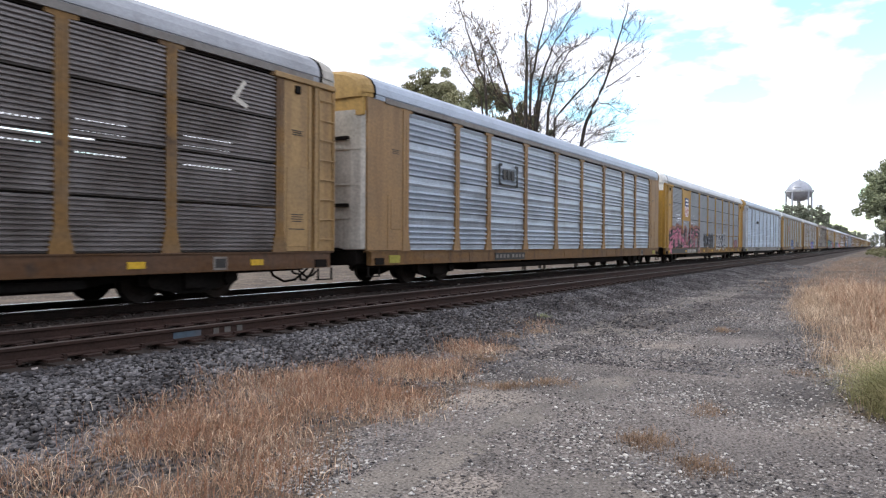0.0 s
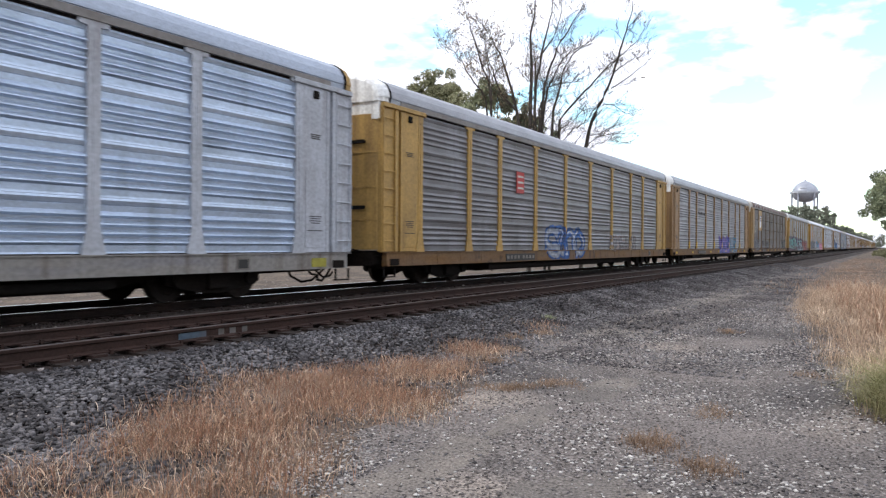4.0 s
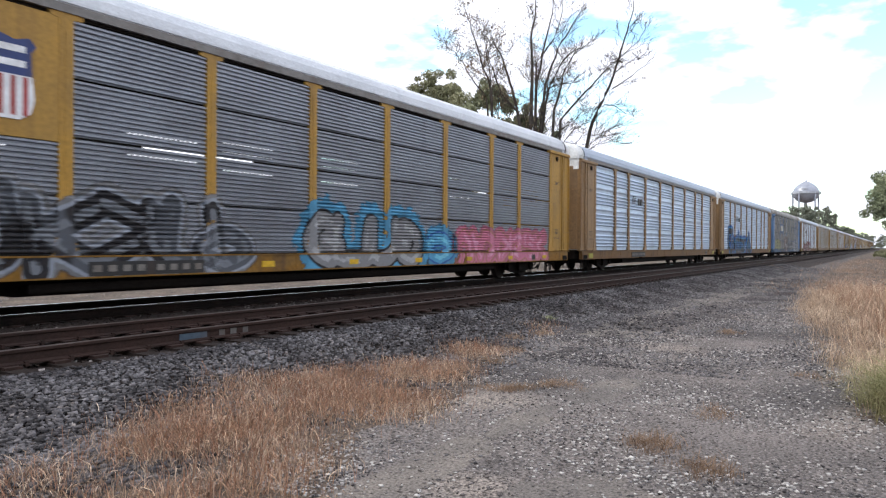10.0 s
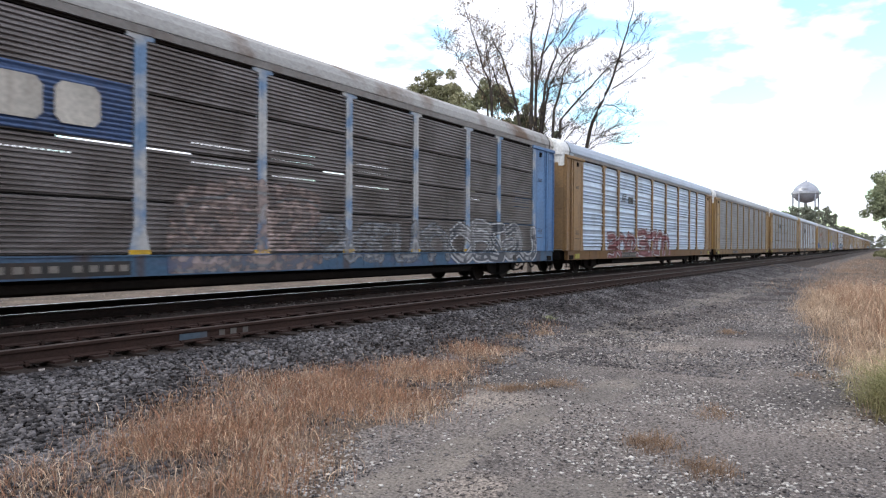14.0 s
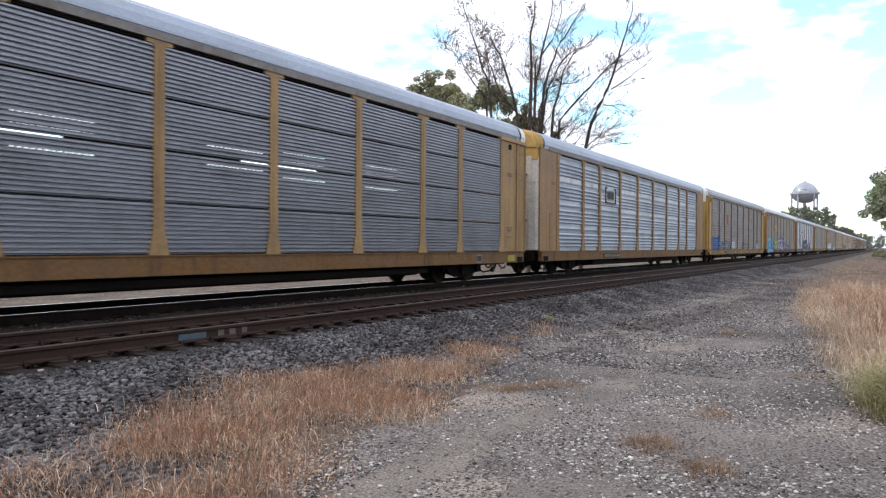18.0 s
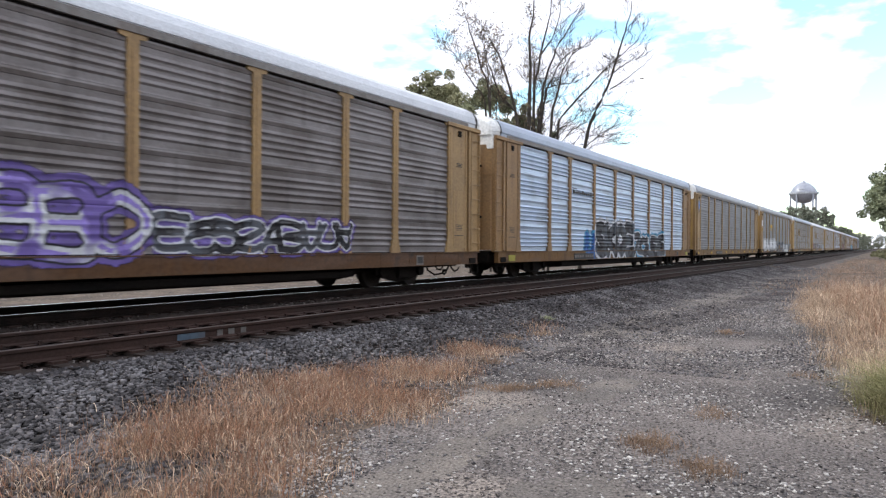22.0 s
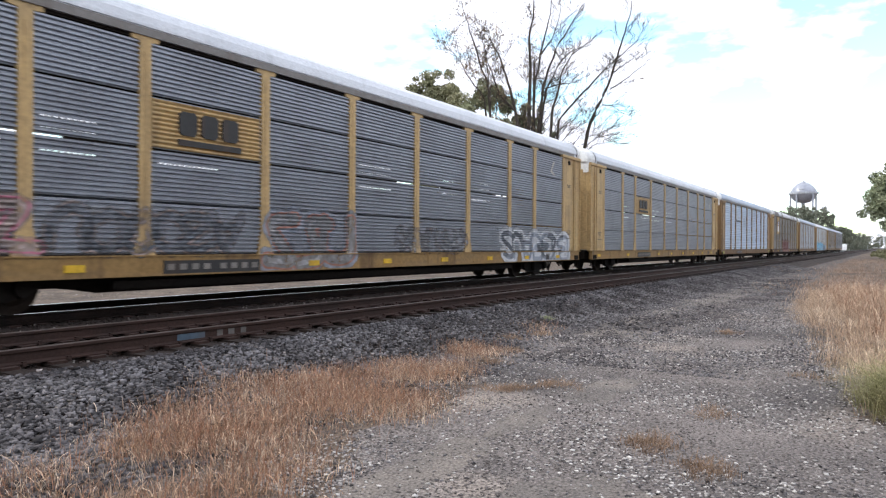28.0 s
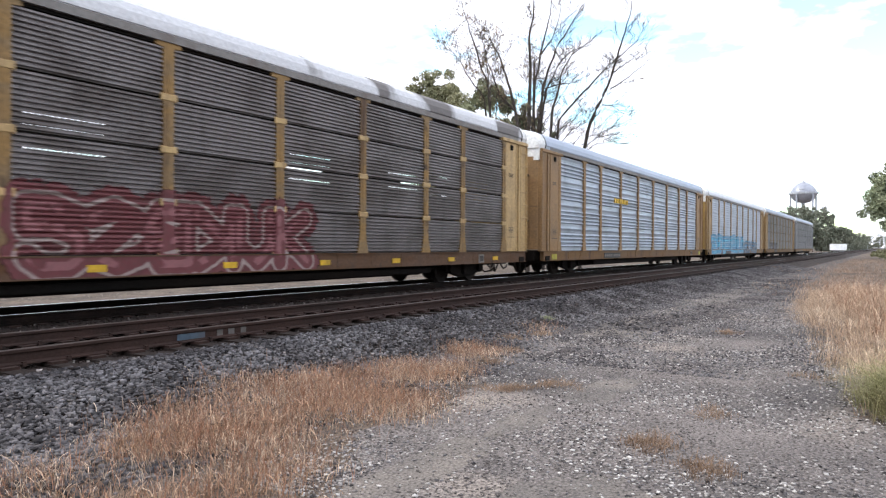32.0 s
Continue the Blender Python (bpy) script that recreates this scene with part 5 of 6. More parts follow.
def logo(car, kind, what, cx):
    if what == "shield_red":
        shield(car, kind, cx, "orange", True)
    elif what == "shield_white":
        shield(car, kind, cx, "pale", False)
    elif what == "plate":  # yellow plate with dark initials
        draped(car, kind, "logo_plate", cx - 1.30, cx + 1.30, 2.86, 3.72, PAINT["pale"], "pale yellow logo plate")
        strip_letters(car, cx, 3.36, 1.5, 0.44, "black")
        part("logo_underline", Geo().box(cx - 0.72, cx + 0.78, -1.530, -1.508, 2.95, 3.06), PAINT["black"], car, "dark underline")
    elif what == "gold":
        strip_letters(car, cx, 3.42, 1.3, 0.36, "signal")
        part("logo_underline", Geo().box(cx - 0.62, cx + 0.62, -1.530, -1.508, 3.02, 3.10), PAINT["signal"], car, "yellow underline")
    elif what in ("bracket", "bracket_band"):
        if what == "bracket_band":  # white stripes along the plain fields
            for bay, (a, b) in enumerate(zip(POSTS, POSTS[1:])):
                for z0, z1, bays in ((3.70, 3.90, (0, 1, 3, 4, 5, 6, 7)), (3.10, 3.52, (2,)), (2.76, 2.92, (3, 4, 6, 8))):
                    if bay in bays:
                        draped(car, kind, "white_stripe", a + 0.14, b - 0.14, z0, z1, PAINT["field"], "pale stripe along a plain sheet field", 0.003)
        strip_letters(car, cx, 3.50, 0.92, 0.34, "black")
        for s in (-1, 1):
            g = Geo().box(cx + s * 0.68 - 0.05, cx + s * 0.68 + 0.05, -1.530, -1.508, 3.12, 3.86)
            for z in (3.12, 3.78):
                g.box(cx + s * 0.60 - 0.10, cx + s * 0.60 + 0.10, -1.530, -1.508, z, z + 0.08)
            part("logo_bracket", g, PAINT["black"], car, "black bracket")
        part("logo_rule", Geo().box(cx - 0.6, cx + 0.6, -1.530, -1.508, 3.12, 3.18), PAINT["black"], car, "black rule")
    elif what == "stripes":  # rearing bars beside dark initials
        for i in range(5):
            z = 3.30 + 0.085 * i
            part("logo_stripe", Geo().plate([(cx - 0.95 + 0.05 * i, z), (cx - 0.25 - 0.05 * (4 - i), z), (cx - 0.25 - 0.05 * (4 - i), z + 0.042), (cx - 0.95 + 0.05 * i, z + 0.042)][::1], -1.530, -1.508), PAINT["black"], car, "black logo stripe")
        strip_letters(car, cx + 0.45, 3.42, 0.8, 0.34, "black", 2)
    elif what == "stripes_plate":
        for i in range(5):
            z = 3.36 + 0.075 * i
            part("logo_stripe", Geo().box(cx - 1.15, cx - 0.15, -1.530, -1.508, z, z + 0.038), PAINT["black"], car, "black logo stripe")
        strip_letters(car, cx + 0.45, 3.50, 0.8, 0.36, "black", 2)
        part("lettering", Geo().box(cx - 0.2, cx + 0.9, -1.530, -1.508, 2.92, 3.14), PAINT["grey"], car, "grey lettering bar")
    elif what == "script":
        for i in range(9):
            x = cx - 1.0 + 0.25 * i
            hgt = 0.16 if i % 4 else 0.26
            part("lettering", Geo().box(x - 0.085, x + 0.085, -1.530, -1.508, 3.32, 3.32 + hgt * 0.55), PAINT["black"], car, "black lettering bar")
        part("lettering", Geo().box(cx - 1.15, cx - 0.75, -1.530, -1.508, 3.52, 3.56), PAINT["black"], car, "black lettering bar")
    elif what == "speed_bars":
        for s, x0, x1 in ((0, -1.0, -0.45), (1, 0.5, 1.05)):
            for i in range(3):
                z = 3.34 + 0.07 * i
                part("logo_stripe", Geo().box(cx + x0, cx + x1, -1.530, -1.508, z, z + 0.035), PAINT["black"], car, "black logo stripe")
        strip_letters(car, cx, 3.44, 0.8, 0.26, "black", 3)
    elif what == "black_plate":
        part("logo_plate", Geo().box(cx - 0.95, cx + 0.95, -1.525, -1.506, 3.14, 3.56), PAINT["black"], car, "black logo plate")
        for i in range(3):
            x = cx - 0.5 + 0.5 * i
            part("logo_bar", Geo().box(x - 0.2, x + 0.2, -1.534, -1.524, 3.40, 3.50).box(x - 0.06, x + 0.06, -1.534, -1.524, 3.2, 3.41), PAINT["pure_white"], car, "white logo shape")
    elif what == "blue_square":
        draped(car, kind, "logo_plate", cx - 1.3, cx + 1.3, 2.86, 3.86, PAINT["mark5"], "faded dark blue logo plate")
        strip_letters(car, cx - 0.15, 3.36, 1.9, 0.66, "dirty_white", 2)
    elif what == "red_square":
        part("logo_plate", Geo().box(cx - 0.30, cx + 0.30, -1.525, -1.506, 2.95, 3.7), PAINT["red"], car, "faded red logo plate")
        for z in (3.1, 3.3, 3.5):
            part("logo_bar", Geo().box(cx - 0.22, cx + 0.22, -1.532, -1.524, z, z + 0.07), PAINT["dirty_white"], car, "pale lettering bar")
    elif what == "gold_small":
        for i in range(8):
            x = cx - 0.95 + 0.26 * i
            part("lettering", Geo().box(x - 0.1, x + 0.1, -1.530, -1.508, 3.2, 3.42), PAINT["signal"], car, "yellow lettering bar")


# one row a car, from the head of the train backwards:
# rib kind, sheets, trim, sill, roof, cap, end door, plain end?, logo, logo x, label
CARS = (
    ("rows", "brown", "tan", "rusty", "grey", "dirty_white", "ochre", 0, "", 0, "dark weathered enclosed autorack car with tan posts and rusty sill"),
    ("bands", "silver", "ochre", "ochre", "pale", "yellow", "dirty_white", 1, "bracket", -5.7, "silver ribbed autorack car with ochre end panels and bracket logo"),
    ("rows", "blue_grey", "orange", "orange", "white", "white", "orange", 0, "shield_red", -8.1, "grey autorack car with orange-yellow trim, shield logo and spray paint"),
    ("bands", "bright", "silver", "silver", "pale", "yellow", "silver", 0, "speed_bars", -5.7, "bright silver autorack car with silver posts and black script"),
    ("old", "dull", "yellow", "ochre", "grey", "white", "yellow", 0, "red_square", -5.6, "dull grey autorack car with yellow trim and faded red logo"),
    ("bands", "grey", "ochre", "ochre", "grey", "white", "ochre", 0, "script", -5.7, "grey-silver autorack car with ochre posts and yellow reflectors"),
    ("rows", "brown", "tan", "rusty", "rust", "dirty_white", "tan", 0, "shield_white", -8.1, "dark old autorack car with rusted roof and white shield"),
    ("old", "dull", "yellow", "rusty", "grey", "white", "yellow", 0, "black_plate", -5.7, "dull grey autorack car with yellow trim covered in bright spray paint"),
    ("rows", "blue_grey", "orange", "orange", "white", "white", "orange", 0, "shield_red", -8.1, "grey autorack car with white roof, shield logo and murals"),
    ("bands", "bright", "ochre", "ochre", "pale", "white", "ochre", 0, "stripes", -5.7, "bright silver autorack car with ochre posts and black striped logo"),
    ("bands", "bright", "ochre", "ochre", "pale", "white", "ochre", 0, "stripes", -5.7, "bright silver autorack car with large blue spray-painted letters"),
    ("rows", "brown", "worn_blue", "blue", "weathered", "dirty_white", "blue", 0, "blue_square", -5.7, "weathered autorack car with light blue ends and worn posts"),
    ("bands", "bright", "ochre", "ochre", "pale", "white", "ochre", 0, "stripes", -5.7, "silver autorack car with ochre trim and dark red spray paint"),
    ("old", "dull", "tan", "tan", "grey", "white", "yellow", 0, "", 0, "plain dull grey autorack car with tan yellow posts"),
    ("rows", "blue_grey", "tan", "ochre", "pale", "white", "tan", 0, "stripes_plate", -5.7, "blue-grey autorack car with tan posts and striped logo"),
    ("bands", "silver", "ochre", "ochre", "pale", "yellow", "dirty_white", 1, "bracket_band", -5.7, "silver autorack car with white bands, ochre end panels and bracket logo"),
    ("old", "brown", "yellow", "yellow", "grey", "white", "yellow", 0, "red_square", -5.6, "brown-grey autorack car with yellow trim, red logo and faint spray paint"),
    ("old", "brown", "tan", "rusty", "white", "white", "yellow", 0, "gold", -5.7, "brown-grey autorack car with white roof and colourful spray paint"),
    ("bands", "bright", "ochre", "ochre", "pale", "white", "ochre", 0, "script", -5.7, "bright silver autorack car with black and blue spray paint"),
    ("old", "dull", "tan", "tan", "grey", "white", "yellow", 0, "", 0, "plain brownish grey autorack car with tan posts"),
    ("old", "dull", "tan", "rusty", "grey", "dirty_white", "yellow", 0, "gold", -5.7, "grey autorack car with large white spray-painted letters"),
    ("rows", "grey", "pale", "tan", "pale", "white", "tan", 0, "plate", -5.7, "grey autorack car with pale yellow trim and logo plate"),
    ("rows", "blue_grey", "pale", "pale", "white", "white", "pale", 0, "plate", -5.7, "blue-grey autorack car with pale yellow logo plate and faded spray paint"),
    ("rows", "blue_grey", "pale", "pale", "white", "white", "pale", 0, "plate", -5.7, "clean blue-grey autorack car with pale yellow trim and logo plate"),
    ("bands", "bright", "ochre", "ochre", "pale", "white", "ochre", 0, "script", -5.7, "bright silver autorack car with ochre posts and black script"),
    ("rows", "brown", "pale", "rusty", "patched", "white", "pale", 0, "shield_white", -8.1, "dark autorack car with peeling roof, white shield and red spray paint"),
    ("bands", "silver", "ochre", "ochre", "pale", "white", "ochre", 0, "gold_small", -4.2, "silver autorack car with ochre trim and small yellow lettering"),
    ("old", "silver", "tan", "tan", "white", "white", "yellow", 0, "", 0, "pale grey autorack car with light blue spray paint"),
    ("rows", "dull", "tan", "tan", "pale", "white", "tan", 0, "", 0, "dull grey autorack car with tan trim"),
    ("rows", "dull", "grey", "tan", "pale", "white", "grey", 0, "", 0, "last autorack car of the train, dull grey all over"),
)
# spray paint: car, from x, to x, from z, to z, fill, outline, cloud, cloud's width, fading, forms, weight, sharp corners
SPRAY = (
    (2, -12.3, -4.5, 0.62, 2.15, "kui", "k", "o", 0.24, 0.0, (), 1.5), (2, -2.8, 0.6, 0.97, 1.9, "k", "d", "l", 0.07, 0.0, (), 1.1, True), (2, 1.7, 5.6, 0.92, 1.92, "dk", "w", "w", 0.12, 0.0), (2, 9.4, 11.0, 1.0, 1.45, "u", "i", "i", 0.1, 0.5),
    (4, -3.2, 0.6, 0.62, 1.75, "lb", "b", "b", 0.08, 0.4), (4, 4.0, 8.0, 0.97, 1.5, "s", "u", "u", 0.06, 0.9),
    (5, 0.6, 4.2, 0.6, 1.85, "vb", "v", "v", 0.14, 0.25, (), 1.5), (5, 4.5, 7.2, 0.62, 1.75, "d", "c", "c", 0.06, 0.0, (), 0.9),
    (6, -11.8, -8.9, 0.98, 1.75, "s", "l", "l", 0.08, 0.5), (6, -7.0, -2.0, 0.98, 1.62, "s", "d", "s", 0.05, 0.9), (6, 8.9, 11.7, 0.96, 1.8, "s", "d", "t", 0.06, 0.7),
    (7, -12.3, -3.4, 0.86, 2.2, "t", "p", "p", 0.34, 0.0, (), 1.0), (7, -12.3, -3.2, 0.54, 0.9, "rm", "m", "r", 0.3, 0.0, (), 1.6), (7, -3.4, 3.6, 0.6, 1.92, "lt", "p", "p", 0.36, 0.0, (), 0.6), (7, 3.9, 10.6, 0.60, 1.9, "rr", "t", "r", 0.2, 0.0, (), 1.1),
    (8, -12.4, -8.0, 0.6, 2.0, "dk", "l", "s", 0.06, 0.2, (), 1.2), (8, -7.6, -4.2, 0.6, 2.0, "dk", "l", "s", 0.10, 0.1, (), 1.6), (8, -4.6, -3.3, 0.56, 1.5, "d", "l", "s", 0.06, 0.0, ("loop",), 1.6), (8, -1.6, 2.8, 0.6, 1.9, "s", "k", "c", 0.34, 0.0, (), 1.6), (8, 3.2, 4.6, 0.6, 1.5, "c", "b", "c", 0.25, 0.0, ("loop",), 1.6), (8, 4.9, 11.4, 0.6, 1.62, "i", "o", "i", 0.14, 0.0, (), 1.5, True),
    (10, -9.9, -8.2, 0.62, 2.65, "k", "c", "b", 0.26, 0.0, ("I",), 1.1), (10, -8.2, 0.7, 0.62, 2.35, "k", "c", "b", 0.3, 0.0, ("n", "s", "t", "a", "g", "r", "a", "b"), 1.15),
    (11, -11.2, -7.3, 0.97, 1.92, "y", "s", "y", 0.08, 0.35, (), 1.2), (11, -3.3, -0.1, 0.7, 2.05, "u", "s", "u", 0.3, 0.75, (), 1.6), (11, 0.2, 5.8, 0.8, 1.7, "s", "l", "s", 0.05, 0.6), (11, 6.2, 11.9, 0.6, 1.85, "sd", "w", "s", 0.05, 0.1),
    (12, -8.6, -4.2, 0.6, 1.75, "m", "w", "m", 0.08, 0.0, (), 1.2), (12, -3.8, 2.0, 0.6, 1.9, "m", "w", "m", 0.08, 0.0, (), 1.2),
    (16, -11.4, -9.0, 1.0, 1.75, "b", "n", "b", 0.14, 0.25, (), 1.4), (16, -8.4, -4.6, 1.0, 1.55, "s", "l", "b", 0.05, 0.8), (16, -3.9, -2.4, 1.05, 1.6, "w", "l", "l", 0.03, 0.2, (), 1.2, True), (16, 1.0, 4.2, 1.0, 1.45, "l", "s", "s", 0.04, 0.8), (16, 8.6, 10.2, 1.05, 1.5, "w", "l", "l", 0.04, 0.4),
    (17, -12.2, -8.4, 0.60, 2.1, "cc", "k", "l", 0.18, 0.0, (), 1.3), (17, -8.3, -6.9, 0.98, 1.55, "v", "l", "v", 0.14, 0.2), (17, -6.8, -3.9, 0.98, 1.95, "gg", "k", "g", 0.22, 0.0, (), 1.5), (17, -3.9, -2.1, 0.98, 2.0, "ls", "k", "s", 0.10, 0.0), (17, -2.0, 1.5, 0.98, 2.15, "vw", "k", "v", 0.13, 0.0, (), 1.2), (17, 2.0, 7.4, 0.98, 1.65, "kd", "w", "v", 0.08, 0.0),
    (18, -4.1, 1.5, 0.60, 2.3, "kkd", "w", "w", 0.08, 0.0, ("ess", "fork", "loop", "comb"), 1.7), (18, -5.2, -4.2, 0.58, 1.7, "b", "b", "c", 0.16, 0.0, ("cup",), 1.6), (18, 1.8, 7.1, 0.60, 1.75, "kd", "w", "c", 0.16, 0.0, (), 1.5),
    (20, -11.4, -1.4, 0.97, 1.95, "w", "s", "w", 0.2, 0.0, ("B", "U", "K", "S"), 1.9, True), (20, -0.8, 4.6, 0.62, 1.72, "dk", "l", "s", 0.06, 0.1), (20, 5.1, 9.5, 0.6, 1.5, "w", "l", "l", 0.12, 0.15, (), 1.6), (20, 9.8, 12.4, 0.97, 1.5, "s", "l", "w", 0.04, 0.5),
    (22, -11.7, -9.0, 0.97, 1.75, "u", "i", "u", 0.06, 0.6), (22, -8.8, -5.0, 0.97, 1.75, "d", "u", "s", 0.03, 0.8), (22, -4.2, -1.5, 0.6, 1.75, "s", "o", "l", 0.12, 0.5, (), 1.3), (22, 0.5, 4.0, 0.97, 1.6, "s", "d", "u", 0.03, 0.85), (22, 6.6, 12.2, 0.60, 1.6, "dl", "w", "w", 0.14, 0.0),
    (25, -4.0, 2.3, 0.60, 1.9, "m", "u", "m", 0.2, 0.1, (), 1.5, True), (27, -11.8, 1.5, 0.62, 1.85, "c", "w", "c", 0.2, 0.2, (), 1.2), (27, 1.5, 9.0, 0.65, 1.6, "s", "c", "c", 0.08, 0.5), (28, -10, -4, 0.97, 1.6, "s", "l", "s", 0.05, 0.8),
)
# how far each gap between cars lies off the even spacing
SLACK = (-0.10, -0.14, -0.06, -0.10, -0.08, -0.04, 0.20, 0.08, 0.22, 0.12, 0.12, 0.13, 0.07, 0.01, -0.08, -0.04, -0.13, -0.42, -0.45, -0.34, 0.18, 0.20, 0.22, 0.1, 0.02, -0.05, 0.05, 0.05, 0.05, 0.05)


def train_car(n, spec):
    kind, sheets, trim, sill, roof, cap, door, plain, emblem, emblem_x, label = spec
    car = new("autorack_car")
    tagged(car, label, "railway car", "cars of the freight train")
    t, s, pm = PAINT[trim], sill_paint(sill, COLOURS[PAINT[sill].name], n in (0, 2, 4, 6, 7, 13, 16, 17, 20, 25, 28)), PANEL[sheets]
    corner = PAINT["blue"] if trim == "worn_blue" else t
    h = (Z1 - Z0) / ROWS[kind]
    for bay, (a, b) in enumerate(zip(POSTS, POSTS[1:])):
        w = round(b - a - 0.2, 2)
        for r in range(ROWS[kind]):
            perf = (1, 1, 2, 0, 1)[(bay * 2 + n) % 5] if kind == "rows" and r in (1, 2) else 0
            perf += 2 * (r == 2 and perf > 0)
            shared("side_sheet", (kind, w, perf), lambda: sheet_geo(kind, w, perf), pm, car, ((a + b) / 2, 0, Z0 + r * h))
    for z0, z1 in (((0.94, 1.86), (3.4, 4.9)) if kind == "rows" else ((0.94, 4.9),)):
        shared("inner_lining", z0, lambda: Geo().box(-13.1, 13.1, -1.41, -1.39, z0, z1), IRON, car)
    if kind == "rows":
        for bay, (a, b) in enumerate(zip(POSTS, POSTS[1:])):
            shut = 1.0 if (bay * 2 + n) % 5 in (1, 3) else (0.6, 0.7, 0.5)[bay % 3]
            w = round((b - a) * shut, 2)
            shared("sheet_joint", w, lambda: Geo().box(0, w, -1.435, -1.41, -0.06, 0.06), IRON, car, (b - w if bay % 2 else a, 0, Z0 + 2 * h), "dark joint between sheets")
    post = sill_paint(trim, COLOURS[PAINT[trim].name], True) if n in (0, 6, 16, 25) else t
    for p in POSTS:
        shared("side_post", 1, lambda: post_geo(True), post, car, (p, 0, 0))
    # a black strip stands in for the shade in the slot under the eaves
    shared("eaves_slot", 0, lambda: Geo().box(-13.1, 13.1, -1.470, -1.41, 4.715, 4.83), IRON, car, label="black strip drawn as the shade in the eaves slot")
    shared("eaves_band", 0, lambda: Geo().box(-12.9, 12.9, -1.5445, -1.46, 4.768, 4.905), PAINT["drip"], car, label="grey-brown strip under the roof edge")
    end = roof_end(kind)
    shared("roof", end, lambda: roof_geo(end), ROOF[roof], car)
    # solid black strip, slightly proud, drawn for the shade between sheets and sill
    shared("sheet_gap", 0, lambda: Geo().box(-12.0, 12.0, -1.508, -1.45, 0.938, 0.960), IRON, car, label="black strip drawn as the shaded gap above the sill")
    shared("side_sill", 0, sill_geo, s, car, label="side sill with weld ribs")
    far = shared("side_sill", 0, sill_geo, s, car)
    far.rotation_euler = (0, 0, math.pi)
    if kind == "rows":
        shared("far_side_wall", 1, lambda: Geo().box(-13.62, 13.62, 1.44, 1.50, Z0, 2.2), pm, car)
        shared("far_side_wall", 2, lambda: Geo().box(-13.62, 13.62, 1.44, 1.50, 4.1, 4.9), pm, car)
        for x in (-13.47, 13.47):
            shared("far_corner", 0, lambda: Geo().box(-0.2, 0.2, 1.43, 1.51, Z0, 4.9), pm, car, (x, 0, 0))
        for i in range(13):
            shared("far_slat", 0, lambda: Geo().box(-13.3, 13.3, 1.44, 1.46, 0, 0.06), pm, car, (0, 0, 2.26 + 0.145 * i))
    else:
        shared("far_side_wall", 0, lambda: Geo().box(-13.62, 13.62, 1.44, 1.50, Z0, 4.9), pm, car)
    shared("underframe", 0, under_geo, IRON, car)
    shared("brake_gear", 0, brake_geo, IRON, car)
    for k in (0, 1):
        turn = (0, 0, math.pi * k)
        for part_name, build, m in (("roof_end_cap", lambda: cap_geo(end), PAINT[cap]), ("end_door", end_door_geo, PAINT[door]), ("coupler", coupler_geo, IRON), ("air_hose", hose_geo, IRON)):
            o = shared(part_name, end, build, m, car, smooth=False)
            o.rotation_euler = turn
        for z in (1.75, 2.6, 3.5):
            for side in (0, 1):
                o = shared("door_rib", side, (lambda: mirrored(door_rib_geo())) if side else door_rib_geo, PAINT[door], car, (0, 0, z))
                o.rotation_euler = turn
        for part_name, build in (("lock_rod", lock_rod_geo), ("roof_seal", lambda: seal_geo(end))):
            o = shared(part_name, end, build, IRON, car, label="dark rod" if part_name == "lock_rod" else "dark rubber seal")
            o.rotation_euler = turn
        d2 = shared("end_door", "b", lambda: mirrored(end_door_geo()), PAINT[door], car)
        d2.rotation_euler = turn
        for side in (-1, 1):
            for z in (2.05, 3.75):
                br = shared("door_bracket", side, lambda: door_bracket_geo(side), IRON, car, (0, 0, z), "dark lock bracket")
                br.rotation_euler = turn
        # the near side's corner at this end
        flip = (lambda g: g) if k == 0 else flipped
        shared("corner_panel", (plain, k), lambda: flip(corner_geo(plain)), corner, car)
        for i, (strip_name, size) in enumerate(corner_strips(plain)):
            shared(strip_name, (plain, k, i), lambda: flip(Geo().box(*size, 0.008)), corner, car)
        if not plain:
            shared("ladder", k, lambda: flip(ladder_geo()), corner, car, label="steel ladder")
            shared("door_header", k, lambda: flip(header_geo()), corner, car)
            shared("door_hook", k, lambda: flip(Geo().box(12.35, 12.5, -1.55, -1.505, 4.42, 4.6, 0.02)), IRON, car)
        # no hollow here: the recess's shade is a black block on the sill
        shared("sill_recess", k, lambda: flip(Geo().box(12.98, 13.36, -1.5785, -1.54, 0.585, 0.76)), IRON, car, label="raised black block drawn as a shaded sill recess")
        shared("cut_lever", k, lambda: flip(Geo().tube([(13.42, -1.45, 0.95), (13.55, -1.3, 0.84), (13.62, -0.6, 0.80), (13.9, -0.18, 0.95)], 0.016, 5)), IRON, car)
        shared("brake_hose", k, lambda: flip(Geo().tube([(13.3, 0.35, 0.75), (13.6, 0.38, 0.32), (13.9, 0.3, 0.16), (14.2, 0.2, 0.20), (14.29, 0.1, 0.33)], 0.032, 6)), IRON, car)
        if not plain:
            shared("door_seam", k, lambda: flip(Geo().box(12.86, 12.98, -1.45, -1.42, Z0, 4.68)), corner, car, label="shaded recess beside the door")
            shared("door_rule", k, lambda: flip(Geo().box(12.16, 12.66, -1.5185, -1.514, 1.43, 1.45)), PAINT["black"], car, label="dark stencilled line")
        shared("stirrup_step", k, lambda: flip(step_geo()), IRON, car)
        x = (12.42, -12.42)[k]
        shared("stencil", (k, 0), lambda: stencil(x, 3.6, 0.34, 3, 0.018, 0.045), PAINT["black"], car, label="dark stencilled lines")
        shared("stencil", (k, 1), lambda: stencil(x, 1.75, 0.4, 4, 0.02, 0.05), PAINT["black"], car, label="dark stencilled lines")
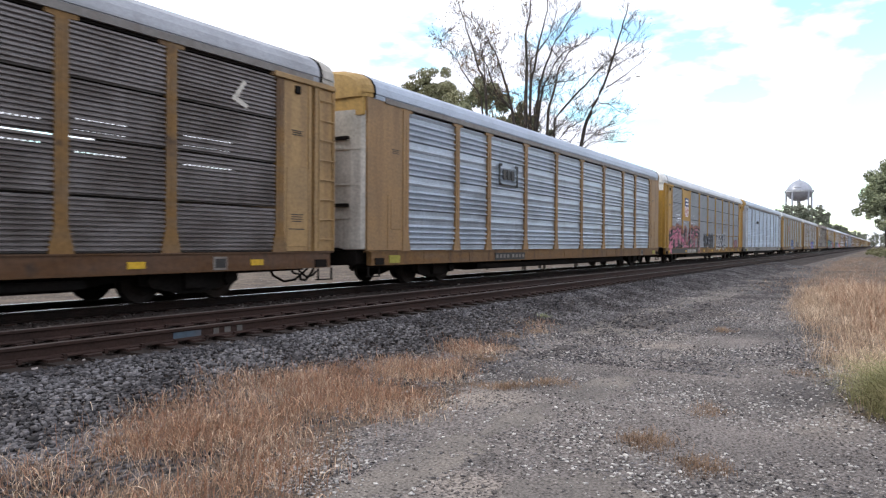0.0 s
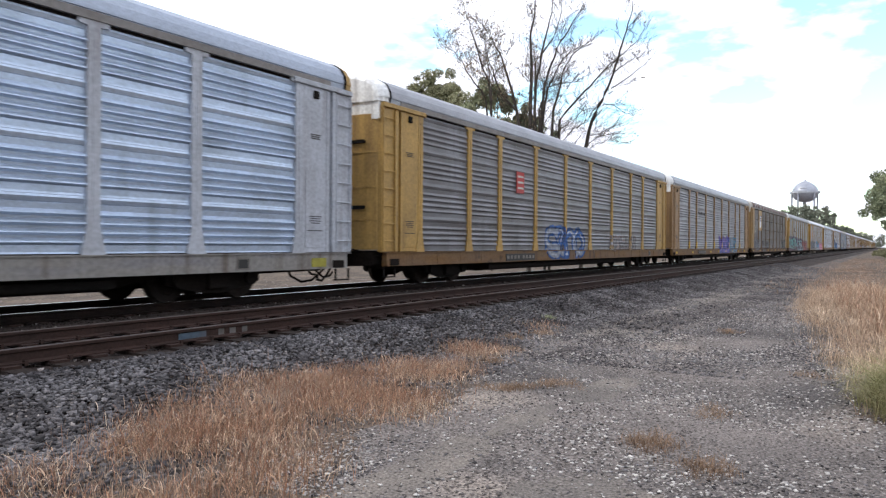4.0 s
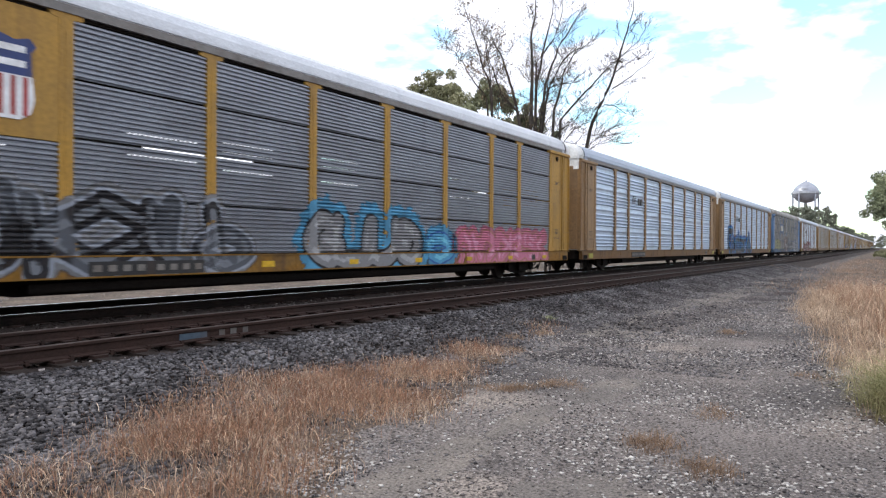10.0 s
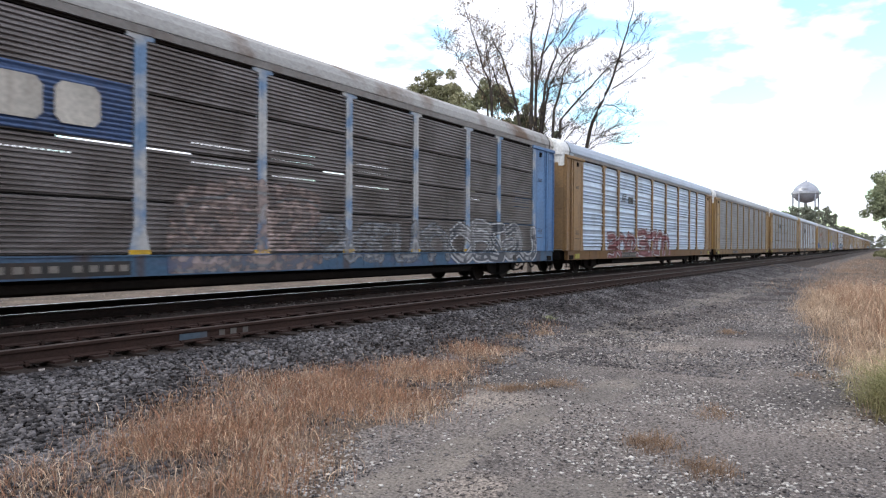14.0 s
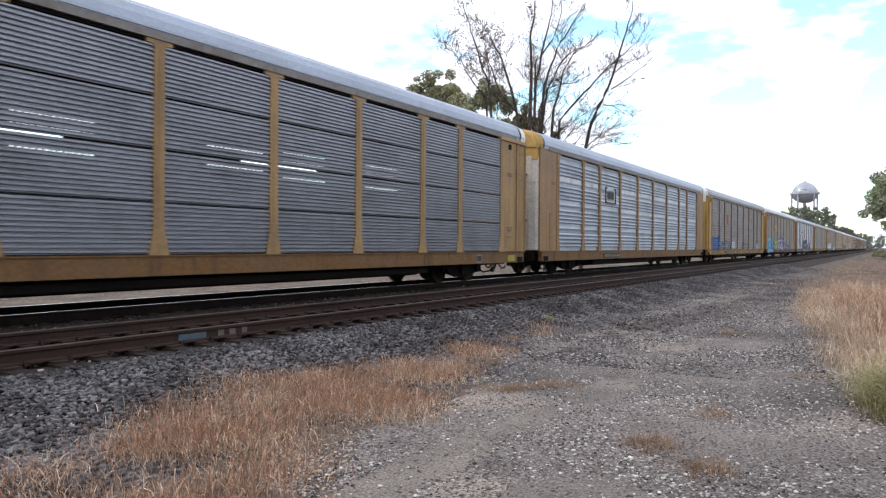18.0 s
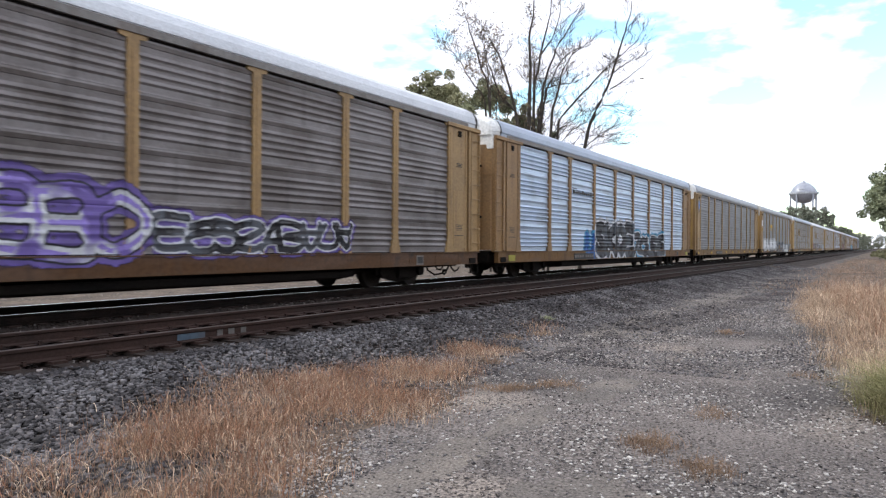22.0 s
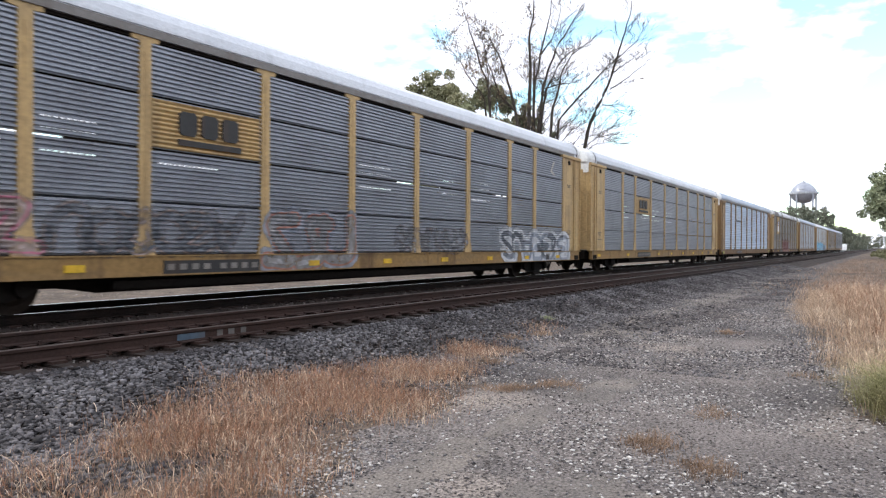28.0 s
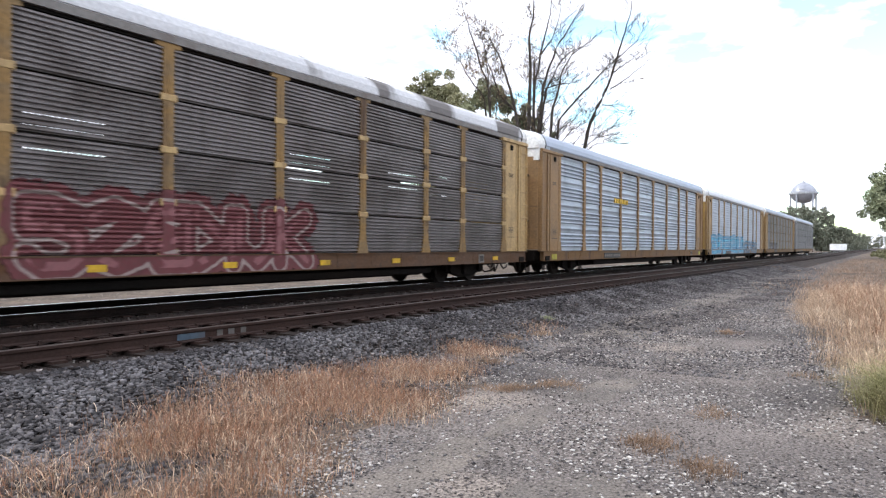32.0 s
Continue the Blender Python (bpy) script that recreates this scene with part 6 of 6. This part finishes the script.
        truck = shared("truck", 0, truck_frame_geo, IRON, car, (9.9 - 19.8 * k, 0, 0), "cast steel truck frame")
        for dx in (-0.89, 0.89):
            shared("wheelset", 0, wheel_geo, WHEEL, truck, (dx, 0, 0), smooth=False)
    notice = shared("sill_notice", 0, lambda: Geo().box(-0.17, 0.17, -1.562, -1.55, 0.60, 0.86), PAINT["mark3"], car, (10.25, 0, 0), "pale framed notice")
    shared("notice_field", 0, lambda: Geo().box(-0.13, 0.13, -1.567, -1.56, 0.64, 0.82), PAINT["black"], notice)
    # plates and reflectors on the sill
    if n == 2:
        part("number_plate", Geo().box(-12.1, -4.9, -1.566, -1.545, 0.60, 0.91), PAINT["black"], car, "long black painted panel on the sill")
    else:
        part("number_plate", Geo().box(-6.75, -4.45, -1.566, -1.545, 0.60, 0.84), PAINT["black"], car, "black plate")
    for i in range(8):
        x = -6.6 + 0.27 * i + (0.12 if i > 3 else 0)
        if n == 2:
            shared("number_bar", 1, lambda: Geo().box(-0.10, 0.10, -1.572, -1.562, 0.62, 0.84), PAINT["dirty_white"], car, (x * 1.15 - 0.3, 0, 0), "pale bar on the panel")
        else:
            shared("number_bar", 0, lambda: Geo().box(-0.075, 0.075, -1.572, -1.562, 0.67, 0.78), PAINT["mark3"], car, (x, 0, 0), "pale bar on the plate")
    if n in (0, 2, 5, 6, 8, 16, 19, 20, 21, 22, 23, 25):
        for x in (-12.6, -8.4, -2.8, 0.0, 2.8, 5.6, 8.4, 11.2):
            shared("reflector", 0, lambda: Geo().box(-0.17, 0.17, -1.570, -1.55, 0.67, 0.79), PAINT["signal"], car, (x, 0, 0), "yellow reflective strip")
    if n == 25:
        for x in POSTS:
            for z in (Z0 + h, Z0 + 2 * h, Z0 + 3 * h):
                shared("post_clamp", 0, lambda: Geo().box(-0.17, 0.17, -1.535, -1.50, -0.07, 0.07, 0.02), t, car, (x, 0, z))
    if n == 19:
        part("round_sign", Geo().plate([(-12.42 + 0.31 * math.cos(i * 0.2618), 4.0 + 0.36 * math.sin(i * 0.2618)) for i in range(24)], -1.526, -1.507), PAINT["mark4"], car, "round blue-grey sign")
        part("sign_field", Geo().plate([(-12.42 + 0.24 * math.cos(i * 0.2618), 4.0 + 0.28 * math.sin(i * 0.2618)) for i in range(24)], -1.530, -1.525), PAINT["silver"], car, "pale round field")
        for x, z in ((0.075, 0.25), (0.21, 0.07)):
            part("sign_bar", Geo().box(-12.42 - x, -12.42 + x, -1.536 - 0.001 * (x > 0.1), -1.529, 4.0 - z, 4.0 + z), PAINT["bright_blue"], car, "blue bar of a cross")
    if n == 6:
        for k in (0, 1):
            flip = (lambda g: g) if k == 0 else flipped
            shared("upper_door", k, lambda: flip(Geo().box(12.04, 12.84, -1.562, -1.50, 2.32, 4.62, 0.012)), corner, car)
    if n == 20:
        part("yellow_notice", Geo().box(-12.74, -12.16, -1.526, -1.507, 2.72, 3.18), PAINT["signal"], car, "yellow notice on the door")
        for z in (2.8, 2.92, 3.04):
            part("notice_bar", Geo().box(-12.66, -12.24, -1.530, -1.525, z, z + 0.04), PAINT["black"], car, "dark lettering bar")
        part("white_sheet", Geo().box(-12.68, -12.2, -1.526, -1.507, 3.3, 3.9), PAINT["pure_white"], car, "white sheet on the door")
    if n in (0, 2, 21, 22, 23):
        part("chalk_mark", Geo().plate([(10.55, 4.0), (10.95, 3.85), (11.0, 3.93), (10.72, 4.05), (10.95, 4.38), (10.86, 4.42)], -1.512, -1.506), PAINT["dirty_white"], car, "white chalk mark")
    if n in (1, 3, 9, 10, 12, 13, 14, 18, 24, 26):
        for x in (-12.5, 12.5):
            shared("sill_label", 0, lambda: Geo().box(-0.24, 0.24, -1.568, -1.55, 0.62, 0.82), PAINT["sticker"], car, (x, 0, 0), "yellow-green label")
    if n == 11:
        for x in POSTS:
            shared("post_foot", 0, lambda: Geo().box(-0.21, 0.21, -1.526, -1.515, 0.95, 1.03), PAINT["signal"], car, (x, 0, 0), "yellow painted post foot")
        for x in (-11.0, -3.4, 6.2):
            shared("sill_patch", 0, lambda: Geo().box(-0.32, 0.32, -1.5585, -1.549, 0.605, 0.90), PAINT["mark5"], car, (x, 0, 0), "darker blue paint patch")
    if n == 5:
        for x in POSTS[1:-1]:
            shared("post_reflector", 0, lambda: Geo().box(-0.11, 0.11, -1.540, -1.518, 1.02, 1.42), PAINT["signal"], car, (x, 0, 0), "yellow reflective strip")
    if n == 14:
        plate = part("door_label", Geo().box(-12.62, -12.22, -1.524, -1.514, 1.72, 1.98), PAINT["signal"], car, "yellow label on the door")
        for z in (1.78, 1.85, 1.92):
            part("label_bar", Geo().box(-12.58, -12.26, -1.528, -1.523, z, z + 0.02), PAINT["black"], plate, "dark lettering bar")
    if emblem:
        logo(car, kind, emblem, emblem_x)
    return car


def mirrored(g):
    g.v = [(x, -y, z) for x, y, z in g.v]
    g.f = [q[::-1] for q in g.f]
    return g


def flipped(g):
    g.v = [(-x, y, z) for x, y, z in g.v]
    g.f = [q[::-1] for q in g.f]
    return g


TRAIN = [train_car(n, spec) for n, spec in enumerate(CARS)]
for k, (n, x0, x1, z0, z1, fill, line, cloud, pad, fade, *style) in enumerate(SPRAY):
    mural(TRAIN[n], CARS[n][0], x0, x1, z0, z1, fill, line, cloud, pad, fade, *style, seed=k)


def train_x(t):
    """How far the train's first gap lies along the track at t seconds."""
    return 13.771 - 21.2466 * t - 0.0242175 * t * t


def motions():
    for n, car in enumerate(TRAIN):
        lead = SLACK[n - 1] if n else SLACK[0]
        x = PITCH * n - PITCH / 2 + (lead + SLACK[n]) / 2
        walk(car, [(t, pose(x + train_x(t), TRAIN_Y, 0)) for t in range(0, 33, 2)])


motions()
